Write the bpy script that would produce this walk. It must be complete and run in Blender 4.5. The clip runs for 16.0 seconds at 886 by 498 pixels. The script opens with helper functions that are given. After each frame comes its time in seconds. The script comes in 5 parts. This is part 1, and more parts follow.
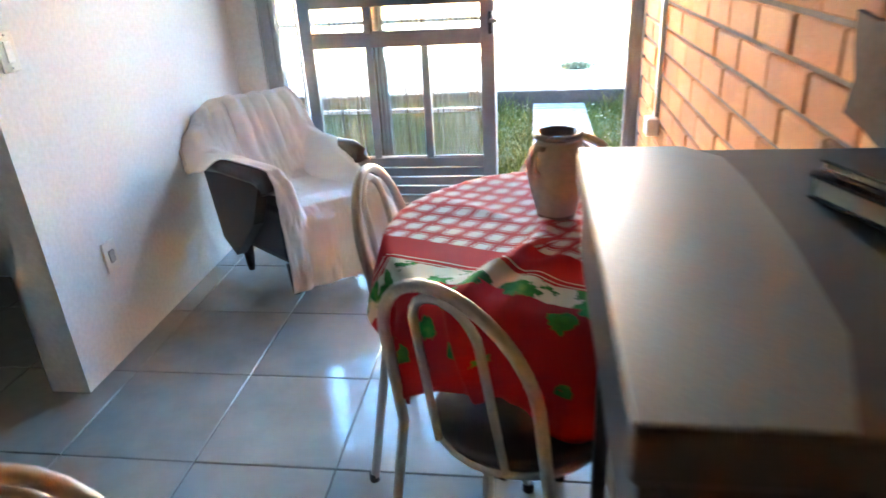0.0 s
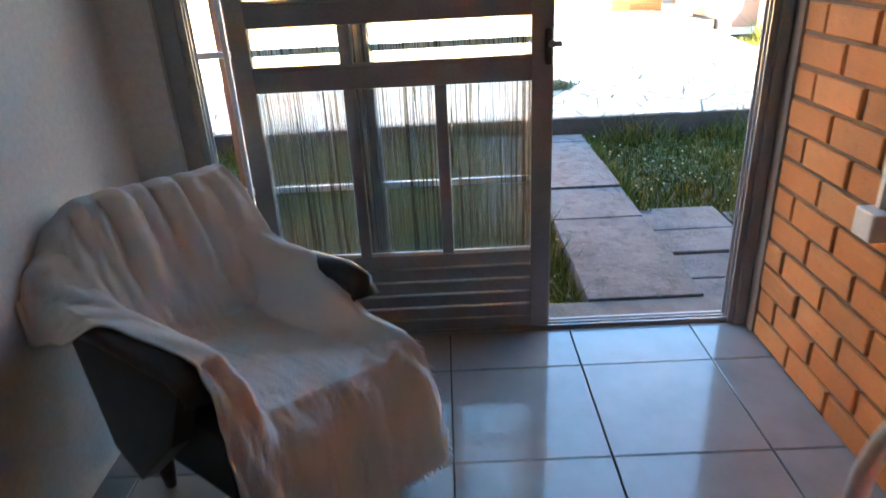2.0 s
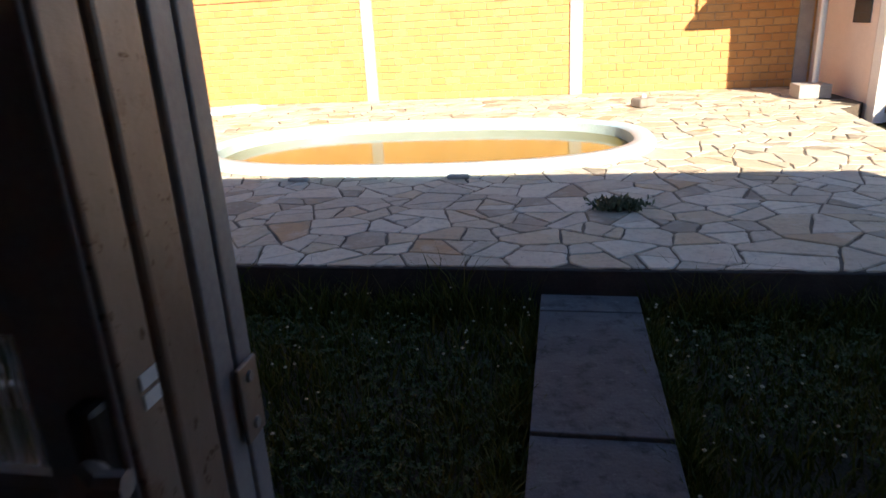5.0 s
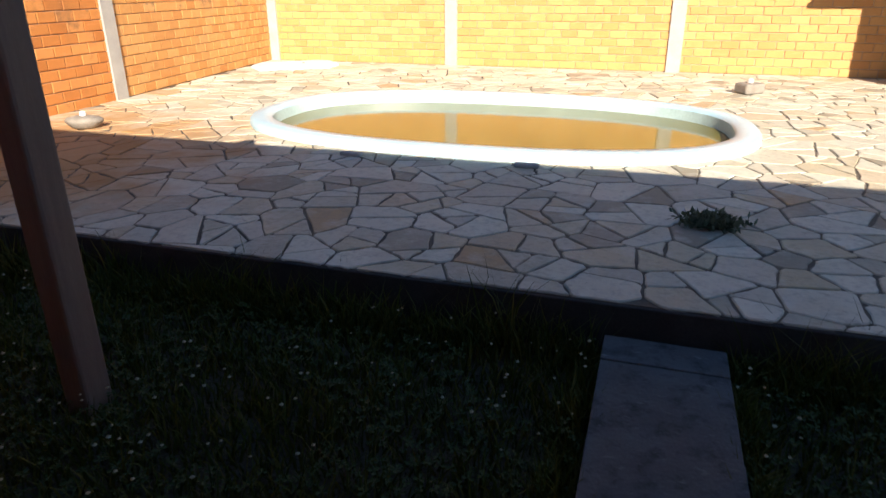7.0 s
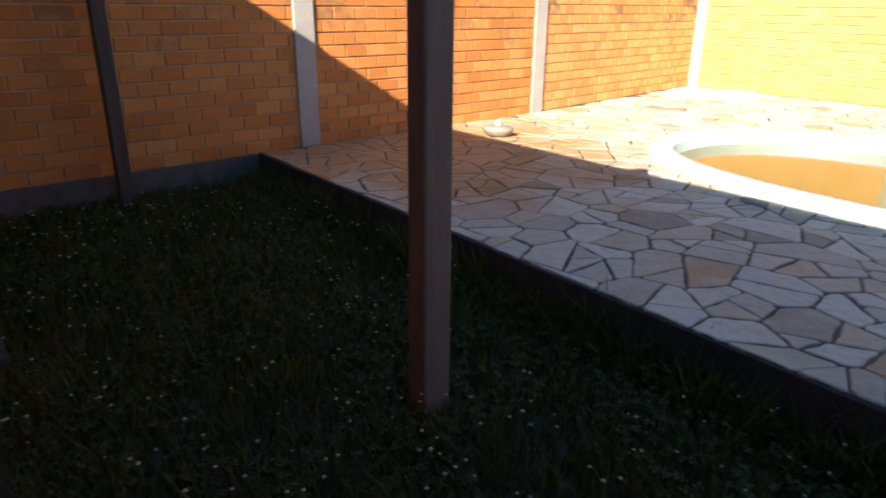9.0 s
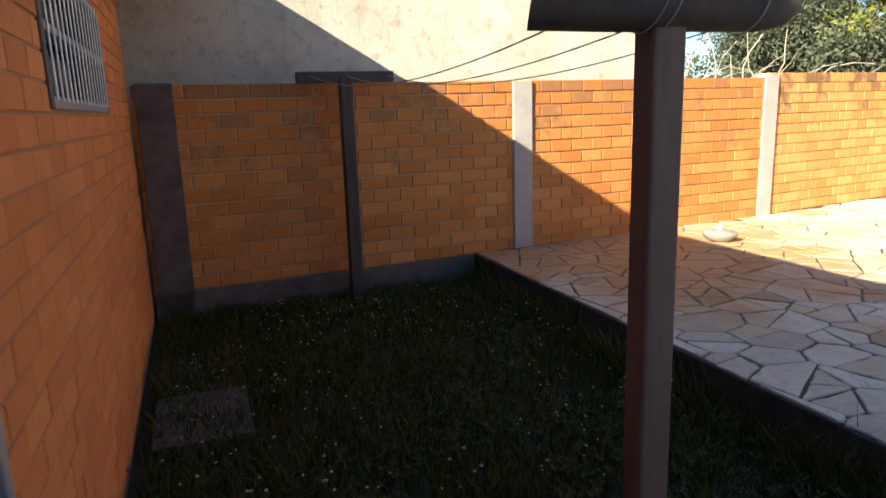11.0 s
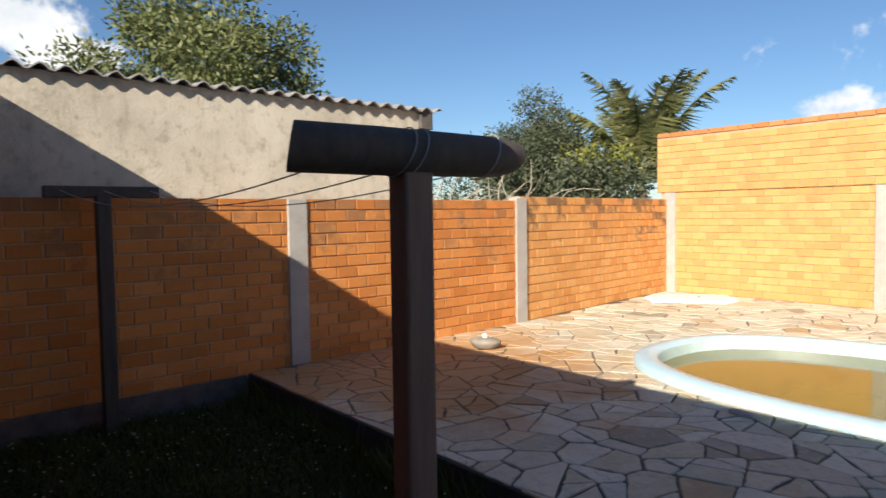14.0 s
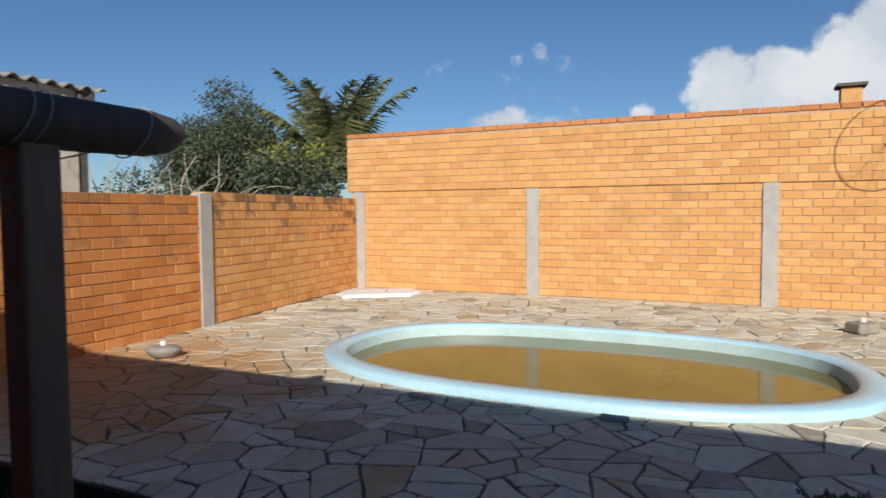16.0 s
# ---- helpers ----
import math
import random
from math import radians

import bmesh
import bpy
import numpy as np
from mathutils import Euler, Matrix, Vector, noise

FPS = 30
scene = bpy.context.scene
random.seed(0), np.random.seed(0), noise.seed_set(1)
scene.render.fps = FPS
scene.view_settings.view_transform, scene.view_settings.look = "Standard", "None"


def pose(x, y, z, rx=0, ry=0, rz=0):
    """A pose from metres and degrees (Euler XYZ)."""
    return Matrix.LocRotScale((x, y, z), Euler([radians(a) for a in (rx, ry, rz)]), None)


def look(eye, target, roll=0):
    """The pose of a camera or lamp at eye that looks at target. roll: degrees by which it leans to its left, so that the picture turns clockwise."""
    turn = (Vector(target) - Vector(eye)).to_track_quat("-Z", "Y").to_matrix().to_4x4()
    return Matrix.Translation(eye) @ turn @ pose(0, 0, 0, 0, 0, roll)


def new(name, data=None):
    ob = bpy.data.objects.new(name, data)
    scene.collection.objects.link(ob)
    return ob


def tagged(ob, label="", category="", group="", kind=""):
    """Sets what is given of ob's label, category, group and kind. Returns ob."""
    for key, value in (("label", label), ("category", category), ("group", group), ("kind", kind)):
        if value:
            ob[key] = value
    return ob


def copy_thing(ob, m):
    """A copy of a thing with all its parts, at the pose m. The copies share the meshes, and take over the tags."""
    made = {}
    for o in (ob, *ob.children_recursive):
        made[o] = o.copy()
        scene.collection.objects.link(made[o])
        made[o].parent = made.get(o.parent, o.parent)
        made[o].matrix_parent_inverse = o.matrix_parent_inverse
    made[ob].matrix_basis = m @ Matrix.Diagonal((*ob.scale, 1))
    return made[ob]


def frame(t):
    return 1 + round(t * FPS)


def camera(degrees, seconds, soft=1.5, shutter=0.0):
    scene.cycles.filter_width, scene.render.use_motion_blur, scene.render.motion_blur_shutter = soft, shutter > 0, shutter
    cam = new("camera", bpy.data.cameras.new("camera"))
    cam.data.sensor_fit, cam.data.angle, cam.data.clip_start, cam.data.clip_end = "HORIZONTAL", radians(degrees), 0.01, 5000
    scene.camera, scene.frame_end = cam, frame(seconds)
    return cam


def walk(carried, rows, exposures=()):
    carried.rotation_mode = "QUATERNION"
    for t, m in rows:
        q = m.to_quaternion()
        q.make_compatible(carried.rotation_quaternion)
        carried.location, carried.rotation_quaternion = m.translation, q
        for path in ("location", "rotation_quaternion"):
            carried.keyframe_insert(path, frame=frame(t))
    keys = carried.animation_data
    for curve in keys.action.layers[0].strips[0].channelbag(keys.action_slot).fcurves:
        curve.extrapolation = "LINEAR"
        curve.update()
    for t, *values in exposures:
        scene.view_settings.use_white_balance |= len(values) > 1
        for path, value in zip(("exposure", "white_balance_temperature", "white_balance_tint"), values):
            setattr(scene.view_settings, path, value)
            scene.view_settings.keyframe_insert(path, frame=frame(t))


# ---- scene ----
cam = camera(67.8, 16.0, shutter=0.3)
PATH = [
    (0, (0.58, -3.246, 1.397), (0.307, -1.45, 0.562), -3.3),
    (0.5, (0.353, -2.908, 1.366), (-0.025, -1.14, 0.51), -4.1),
    (1, (0.18, -2.623, 1.343), (-0.076, -0.83, 0.493), -3.1),
    (1.5, (0.067, -2.306, 1.345), (0.054, -0.505, 0.477), -3.9),
    (2, (0.026, -1.902, 1.329), (-0.004, -0.081, 0.501), -3.1),
    (2.5, (-0.025, -1.606, 1.322), (0.0, 0.259, 0.602), -5.4),
    (3, (0.009, -1.263, 1.296), (0.166, 0.583, 0.543), -5.1),
    (3.5, (0.153, -0.934, 1.307), (0.249, 0.928, 0.585), -3.6),
    (4, (0.337, -0.754, 1.357), (0.462, 1.121, 0.673), -2.9),
    (4.3, (0.399, -0.52, 1.323), (0.575, 1.344, 0.619), -1.2),
    (4.5, (0.511, -0.444, 1.345), (0.483, 1.445, 0.688), -2.4),
    (5, (0.671, -0.103, 1.319), (0.313, 1.756, 0.672), -3.2),
    (5.2, (0.67, -0.054, 1.339), (0.297, 1.804, 0.7), -2.2),
    (7.3, (0.647, 0.744, 1.355), (0.039, 2.491, 0.594), 1.0),
    (7.5, (0.638, 0.869, 1.319), (0.021, 2.619, 0.574), 3.4),
    (8, (0.604, 0.792, 1.346), (-0.246, 2.467, 0.658), 4.7),
    (8.2, (0.591, 0.755, 1.404), (-0.422, 2.327, 0.695), 2.7),
    (8.5, (0.591, 0.721, 1.383), (-0.637, 2.134, 0.68), 1.9),
    (9, (0.515, 0.752, 1.357), (-0.952, 1.922, 0.663), 0.6),
    (9.5, (0.441, 0.773, 1.321), (-1.207, 1.677, 0.638), -0.8),
    (9.7, (0.431, 0.773, 1.312), (-1.271, 1.576, 0.635), -0.9),
    (11.8, (0.558, 0.645, 1.503), (-1.320, 1.305, 1.306), -1.7),
    (12, (0.559, 0.636, 1.514), (-1.323, 1.3, 1.384), -1.9),
    (12.5, (0.582, 0.612, 1.52), (-1.291, 1.313, 1.465), -1.4),
    (13, (0.58, 0.649, 1.516), (-1.198, 1.563, 1.443), -1.2),
    (13.4, (0.579, 0.658, 1.516), (-1.087, 1.76, 1.422), -1.5),
    (13.5, (0.584, 0.698, 1.507), (-1.077, 1.809, 1.419), -0.8),
    (14, (0.589, 0.731, 1.5), (-0.956, 1.997, 1.397), -0.8),
    (14.5, (0.526, 0.795, 1.511), (-0.864, 2.228, 1.4), -0.4),
    (15, (0.58, 0.813, 1.495), (-0.651, 2.384, 1.381), -0.8),
    (15.5, (0.583, 0.826, 1.496), (-0.460, 2.528, 1.378), -0.5),
    (16, (0.585, 0.894, 1.447), (-0.255, 2.706, 1.338), -0.4),
]
EXPOSURE = [(0, 7.2, 7100, -5), (0.5, 6.1, 7200, -6), (1, 5.6, 7200, -5), (1.5, 5.25, 7300, -3), (2, 5.15, 7600, -3), (2.5, 4.65, 7700, 0), (3, 4.05, 7900, 4), (3.5, 3.4, 7600, 8), (4, 2.7, 7300, 11), (4.5, 2.05, 7200, 12), (5, 1.35, 6900, 13), (7.3, 1.05, 6600, 10),
            (8.5, 1.1, 6600, 11), (9.0, 1.45, 6600, 11), (9.5, 1.95, 6700, 10), (12, 1.35, 6900, 6), (13, 1.1, 6900, 6), (14, 0.75, 6600, 9), (15, 0.4, 6250, 9), (16, 0.08, 6000, 8)]
walk(cam, [(t, look(eye, target, roll)) for t, eye, target, roll in PATH], EXPOSURE)

# ---- sun and sky ----
SUN_FROM = Vector((0.5, -1.0, 0.6))
world = bpy.data.worlds.new("world")
scene.world = world
world.use_nodes = True
wn = world.node_tree
wn.nodes.clear()
sky = wn.nodes.new("ShaderNodeTexSky")
sky.sky_type = "NISHITA"
sky.sun_disc = False
sky.sun_elevation = math.atan2(0.6, math.hypot(0.5, 1.0))
sky.sun_rotation = math.atan2(0.5, -1.0)
sky.air_density, sky.dust_density, sky.ozone_density = 1.0, 0.1, 6.2
wbg = wn.nodes.new("ShaderNodeBackground")
wbg.inputs["Strength"].default_value = 0.068
wout = wn.nodes.new("ShaderNodeOutputWorld")



def cloud_sky():
    """Cumulus lobes and thin streaks, by direction, over the clear sky."""
    def node(kind, **kw):
        nd = wn.nodes.new(kind)
        for key, value in kw.items():
            nd.inputs[key].default_value = value
        return nd

    def calc(op, a, b):
        nd = node("ShaderNodeMath")
        nd.operation = op
        for value, socket in ((a, nd.inputs[0]), (b, nd.inputs[1])):
            if isinstance(value, (int, float)):
                socket.default_value = value
            else:
                wn.links.new(value, socket)
        return nd.outputs[0]

    tc = node("ShaderNodeTexCoord")
    fine = node("ShaderNodeTexNoise", Scale=16.0, Detail=9.0, Roughness=0.55)
    wn.links.new(tc.outputs["Generated"], fine.inputs["Vector"])
    total = None
    for (x, y, z), size, amount in (((-0.035, 0.976, 0.165), 0.07, 1.0), ((0.04, 0.979, 0.16), 0.075, 1.0), ((0.12, 0.97, 0.165), 0.10, 1.1), ((0.20, 0.95, 0.19), 0.13, 1.1), ((-0.141, 0.98, 0.135), 0.028, 0.8),
                                    ((-0.422, 0.881, 0.213), 0.05, 0.30), ((-0.95, 0.12, 0.22), 0.15, 0.56), ((-0.3, 0.94, 0.13), 0.16, 0.42)):
        v = Vector((x, y, z)).normalized()
        dist = node("ShaderNodeVectorMath")
        dist.operation = "DISTANCE"
        wn.links.new(tc.outputs["Generated"], dist.inputs[0])
        dist.inputs[1].default_value = v
        lobe = calc("MULTIPLY", calc("SUBTRACT", 1.0, calc("DIVIDE", dist.outputs["Value"], size)), amount)
        lobe = calc("MAXIMUM", lobe, 0.0)
        total = lobe if total is None else calc("MAXIMUM", total, lobe)
    dens = calc("MULTIPLY", calc("ADD", total, calc("MULTIPLY", calc("SUBTRACT", fine.outputs["Fac"], 0.5), 1.3)), calc("MINIMUM", calc("MULTIPLY", total, 8.0), 1.0))
    mr = node("ShaderNodeMapRange")
    mr.interpolation_type = "SMOOTHSTEP"
    mr.inputs["From Min"].default_value, mr.inputs["From Max"].default_value = 0.22, 0.46
    wn.links.new(dens, mr.inputs[0])
    mix = node("ShaderNodeMix")
    mix.data_type = "RGBA"
    wn.links.new(mr.outputs[0], mix.inputs[0])
    wn.links.new(sky.outputs[0], mix.inputs[6])
    soft = node("ShaderNodeTexNoise", Scale=9.0, Detail=6.0, Roughness=0.55)
    wn.links.new(tc.outputs["Generated"], soft.inputs["Vector"])
    tone = node("ShaderNodeValToRGB")
    tone.color_ramp.elements[0].position, tone.color_ramp.elements[1].position = 0.35, 0.65
    tone.color_ramp.elements[0].color, tone.color_ramp.elements[1].color = (0.66, 0.70, 0.76, 1), (1, 0.98, 0.96, 1)
    wn.links.new(soft.outputs["Fac"], tone.inputs[0])
    bright = node("ShaderNodeVectorMath")
    bright.operation = "SCALE"
    bright.inputs["Scale"].default_value = 11.0
    wn.links.new(tone.outputs[0], bright.inputs[0])
    wn.links.new(bright.outputs[0], mix.inputs[7])
    wn.links.new(mix.outputs[2], wbg.inputs["Color"])


cloud_sky()
wn.links.new(wbg.outputs[0], wout.inputs["Surface"])
sun = new("sun", bpy.data.lights.new("sun", "SUN"))
sun.data.energy, sun.data.angle, sun.data.color = 5.2, radians(0.5), (1.0, 0.91, 0.78)
sun.matrix_world = look(SUN_FROM * 20, (0, 0, 0))


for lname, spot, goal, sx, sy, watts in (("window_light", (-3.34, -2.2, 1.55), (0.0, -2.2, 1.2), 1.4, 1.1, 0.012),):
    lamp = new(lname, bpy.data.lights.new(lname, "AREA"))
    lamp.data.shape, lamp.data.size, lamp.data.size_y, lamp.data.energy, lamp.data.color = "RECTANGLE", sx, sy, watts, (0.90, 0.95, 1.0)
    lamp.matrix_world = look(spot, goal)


# ---- materials ----
class Mat:
    """A small builder round one node material."""

    def __init__(self, name, rough=0.6, metal=0.0, spec=0.5):
        self.m = bpy.data.materials.new(name)
        self.m.use_nodes = True
        self.t = self.m.node_tree
        self.p = self.t.nodes["Principled BSDF"]
        self.p.inputs["Roughness"].default_value = rough
        self.p.inputs["Metallic"].default_value = metal
        self.p.inputs["Specular IOR Level"].default_value = spec

    def n(self, kind, **kw):
        node = self.t.nodes.new(kind)
        for k, v in kw.items():
            node.inputs[k.replace("_", " ")].default_value = v
        return node

    def link(self, a, b):
        self.t.links.new(a, b)

    def coord(self, which="Object", scale=(1, 1, 1)):
        c = self.n("ShaderNodeTexCoord")
        mp = self.n("ShaderNodeMapping")
        mp.inputs["Scale"].default_value = scale
        self.link(c.outputs[which], mp.inputs["Vector"])
        return mp.outputs[0]

    def world(self, scale=(1, 1, 1)):
        g = self.n("ShaderNodeNewGeometry")
        mp = self.n("ShaderNodeMapping")
        mp.inputs["Scale"].default_value = scale
        self.link(g.outputs["Position"], mp.inputs["Vector"])
        return mp.outputs[0]

    def noise(self, vec, scale, detail=4.0, rough=0.6):
        nz = self.n("ShaderNodeTexNoise", Scale=scale, Detail=detail, Roughness=rough)
        self.link(vec, nz.inputs["Vector"])
        return nz.outputs["Fac"]

    def ramp(self, fac, stops):
        r = self.n("ShaderNodeValToRGB")
        els = r.color_ramp.elements
        while len(els) < len(stops):
            els.new(0.5)
        for e, (pos, col) in zip(els, stops):
            e.position, e.color = pos, (*col, 1)
        self.link(fac, r.inputs[0])
        return r.outputs[0]

    def mix(self, fac, a, b, mode="MIX"):
        mx = self.n("ShaderNodeMix")
        mx.data_type, mx.blend_type = "RGBA", mode
        for value, socket in ((fac, mx.inputs[0]), (a, mx.inputs[6]), (b, mx.inputs[7])):
            if isinstance(value, (int, float)):
                socket.default_value = value
            elif isinstance(value, tuple):
                socket.default_value = (*value, 1)
            else:
                self.link(value, socket)
        return mx.outputs[2]

    def math(self, op, a, b=0.0):
        mn = self.n("ShaderNodeMath")
        mn.operation = op
        for value, socket in ((a, mn.inputs[0]), (b, mn.inputs[1])):
            if isinstance(value, (int, float)):
                socket.default_value = value
            else:
                self.link(value, socket)
        return mn.outputs[0]

    def color(self, sock):
        self.link(sock, self.p.inputs["Base Color"])
        return self

    def rough(self, sock, lo, hi):
        mr = self.n("ShaderNodeMapRange", To_Min=lo, To_Max=hi)
        self.link(sock, mr.inputs[0])
        self.link(mr.outputs[0], self.p.inputs["Roughness"])
        return self

    def bump(self, sock, strength=0.3, dist=0.01):
        b = self.n("ShaderNodeBump", Strength=strength, Distance=dist)
        self.link(sock, b.inputs["Height"])
        self.link(b.outputs[0], self.p.inputs["Normal"])
        return self


def simple(name, a, b, scale=6.0, fine=80.0, rough=0.6, metal=0.0, bump=0.15, dist=0.004, spec=0.5, stretch=(1, 1, 1)):
    """Two tones at a coarse scale, grain at a fine one."""
    k = Mat(name, rough, metal, spec)
    v = k.coord("Object", stretch)
    coarse, grain = k.noise(v, scale, 5), k.noise(v, fine, 3)
    base = k.ramp(coarse, [(0.32, a), (0.68, b)])
    k.color(k.mix(0.25, base, k.ramp(grain, [(0.3, tuple(c * 0.7 for c in a)), (0.7, tuple(min(1, c * 1.2) for c in b))])))
    k.rough(coarse, max(0.02, rough - 0.08), min(1, rough + 0.1))
    return k.bump(grain, bump, dist).m


def brick_mat(name, tones, single, dirt=(0.10, 0.06, 0.04), rough=0.85, soot=0.0):
    """Fired brick: a tone for each piece, kiln spots, stains, and black lichen where the wall top stays damp."""
    k = Mat(name, rough, 0, 0.25)
    if single:
        rnd = k.n("ShaderNodeObjectInfo").outputs["Random"]
    else:
        rnd = k.n("ShaderNodeNewGeometry").outputs["Random Per Island"]
    base = k.ramp(rnd, [(0.0, tones[0]), (0.35, tones[1]), (0.75, tones[2]), (1.0, tones[3])])
    v = k.world()
    stain, grain = k.noise(v, 2.2, 6), k.noise(v, 110, 3)
    patch = k.noise(v, 14, 4)
    base = k.mix(k.ramp(patch, [(0.45, (0, 0, 0)), (0.8, (0.35, 0.35, 0.35))]), base, tones[0])
    base = k.mix(k.ramp(stain, [(0.55, (0, 0, 0)), (0.8, (0.4, 0.4, 0.4))]), base, dirt)
    spots = k.noise(v, 38, 5, 0.7)
    base = k.mix(k.ramp(spots, [(0.60, (0, 0, 0)), (0.74, (0.55, 0.55, 0.55))]), base, tuple(c * 0.5 for c in tones[0]))
    base = k.mix(k.ramp(k.noise(k.world((1, 1, 4)), 5, 5, 0.65), [(0.56, (0, 0, 0)), (0.78, (0.35, 0.35, 0.35))]), base, tuple(min(1, c * 1.1 + 0.10) for c in tones[3]))
    if soot:
        xyz = k.n("ShaderNodeSeparateXYZ")
        k.link(v, xyz.inputs[0])
        up = k.n("ShaderNodeMapRange", From_Min=0.75, From_Max=1.7)
        k.link(xyz.outputs[2], up.inputs[0])
        mark = k.math("ADD", k.math("MULTIPLY", rnd, 0.45), k.math("ADD", k.math("MULTIPLY", k.noise(v, 7, 6, 0.7), 0.75), k.math("MULTIPLY", up.outputs[0], 0.30)))
        base = k.mix(k.math("MULTIPLY", k.ramp(mark, [(0.86, (0, 0, 0)), (1.0, (1, 1, 1))]), soot), base, (0.085, 0.060, 0.048))
    k.color(k.mix(0.2, base, k.ramp(grain, [(0.3, tones[0]), (0.7, tones[3])])))
    return k.bump(k.math("ADD", grain, k.math("MULTIPLY", spots, -0.8)), 0.45, 0.005).m


YARD = [(0.53, 0.254, 0.087), (0.60, 0.311, 0.108), (0.63, 0.339, 0.122), (0.66, 0.374, 0.146)]
FAR = [(0.53, 0.235, 0.072), (0.61, 0.300, 0.098), (0.66, 0.340, 0.120), (0.70, 0.385, 0.150)]
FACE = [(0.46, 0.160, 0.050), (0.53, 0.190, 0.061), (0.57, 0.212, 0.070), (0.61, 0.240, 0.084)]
ROOM = [(0.42, 0.165, 0.06), (0.49, 0.195, 0.07), (0.54, 0.22, 0.08), (0.59, 0.26, 0.10)]
M_YARD1, M_YARD2 = brick_mat("yard_brick", YARD, True), brick_mat("yard_brick_joined", YARD, False)
SIDE = [(0.45, 0.155, 0.038), (0.53, 0.200, 0.052), (0.60, 0.242, 0.068), (0.66, 0.292, 0.094)]
M_FAR1, M_FAR2 = brick_mat("far_brick", FAR, True, soot=0.9), brick_mat("far_brick_joined", FAR, False, soot=0.9)
M_SIDE1, M_SIDE2 = brick_mat("side_brick", SIDE, True, soot=0.6), brick_mat("side_brick_joined", SIDE, False, soot=0.6)
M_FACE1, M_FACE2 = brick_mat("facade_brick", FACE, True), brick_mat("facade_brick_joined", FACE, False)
M_ROOM1, M_ROOM2 = brick_mat("room_brick", ROOM, True), brick_mat("room_brick_joined", ROOM, False)
M_MORTAR = simple("mortar", (0.42, 0.26, 0.15), (0.56, 0.39, 0.25), 9, 140, 0.95, bump=0.5)
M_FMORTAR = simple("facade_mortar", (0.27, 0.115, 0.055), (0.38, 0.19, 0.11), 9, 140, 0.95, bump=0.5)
M_RMORTAR = simple("room_mortar", (0.15, 0.098, 0.066), (0.25, 0.165, 0.115), 9, 140, 0.95, bump=0.5)
M_PLASTER = simple("white_wall_paint", (0.62, 0.62, 0.625), (0.68, 0.68, 0.68), 1.6, 60, 0.7, bump=0.1)
M_CEIL = simple("varnished_ceiling_boards", (0.12, 0.070, 0.038), (0.18, 0.105, 0.058), 2, 70, 0.5, stretch=(1, 8, 1))
M_CONC = simple("concrete", (0.33, 0.31, 0.285), (0.45, 0.425, 0.39), 5, 90, 0.9, bump=0.35)
M_DCONC = simple("dark_concrete", (0.055, 0.047, 0.043), (0.15, 0.13, 0.115), 6, 90, 0.9, bump=0.4)
M_SOFFIT = simple("soffit", (0.25, 0.19, 0.155), (0.33, 0.25, 0.205), 3, 60, 0.8)
M_METAL = simple("painted_steel_frame", (0.25, 0.258, 0.272), (0.33, 0.338, 0.352), 8, 120, 0.36, 0.15, bump=0.1)
k = Mat("worn_steel_edge", 0.38, 0.45, 0.5)
v = k.coord("Object", (1, 1, 0.35))
c = k.ramp(k.noise(v, 9, 5), [(0.32, (0.22, 0.17, 0.135)), (0.68, (0.36, 0.30, 0.255))])
c = k.mix(k.ramp(k.noise(k.world(), 70, 4, 0.7), [(0.60, (0, 0, 0)), (0.68, (0.9, 0.9, 0.9))]), c, (0.09, 0.045, 0.022))
c = k.mix(k.ramp(k.noise(k.world(), 14, 6, 0.7), [(0.58, (0, 0, 0)), (0.70, (0.6, 0.6, 0.6))]), c, (0.17, 0.085, 0.045))
k.color(c).rough(k.noise(v, 20, 4), 0.28, 0.55)
k.bump(k.noise(k.world(), 70, 4, 0.7), 0.25, 0.003)
M_RUST = k.m
M_WBAR = simple("white_bar_paint", (0.70, 0.70, 0.68), (0.80, 0.80, 0.78), 10, 90, 0.4)
M_WHITE = simple("white_wall_outside", (0.74, 0.74, 0.74), (0.82, 0.82, 0.81), 2, 60, 0.75, bump=0.2)
M_PINK = simple("pale_pink_render", (0.62, 0.52, 0.47), (0.70, 0.60, 0.55), 2, 60, 0.8)
M_BROWNDOOR = simple("brown_door_paint", (0.30, 0.17, 0.12), (0.36, 0.21, 0.15), 4, 60, 0.5)
M_DWOOD = simple("weathered_dark_wood", (0.035, 0.030, 0.028), (0.085, 0.07, 0.06), 4, 60, 0.75, bump=0.5, stretch=(6, 6, 0.8))
M_PLAQUE = simple("dark_varnished_plaque", (0.05, 0.026, 0.016), (0.085, 0.046, 0.03), 9, 70, 0.85, spec=0.08)
M_POST = simple("brown_post_wood", (0.135, 0.094, 0.072), (0.21, 0.148, 0.115), 4, 70, 0.75, bump=0.4, stretch=(7, 7, 0.6))
M_CHAIRWOOD = simple("dark_chair_wood", (0.02, 0.012, 0.010), (0.045, 0.025, 0.018), 5, 70, 0.35)
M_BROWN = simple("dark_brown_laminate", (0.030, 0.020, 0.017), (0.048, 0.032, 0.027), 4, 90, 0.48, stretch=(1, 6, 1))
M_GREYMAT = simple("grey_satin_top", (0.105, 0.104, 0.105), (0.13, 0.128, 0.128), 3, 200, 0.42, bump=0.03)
M_TUBE = simple("cream_enamel_tube", (0.44, 0.40, 0.35), (0.54, 0.50, 0.45), 6, 80, 0.3)
M_SEAT = simple("black_vinyl", (0.014, 0.014, 0.018), (0.03, 0.03, 0.036), 8, 160, 0.4)
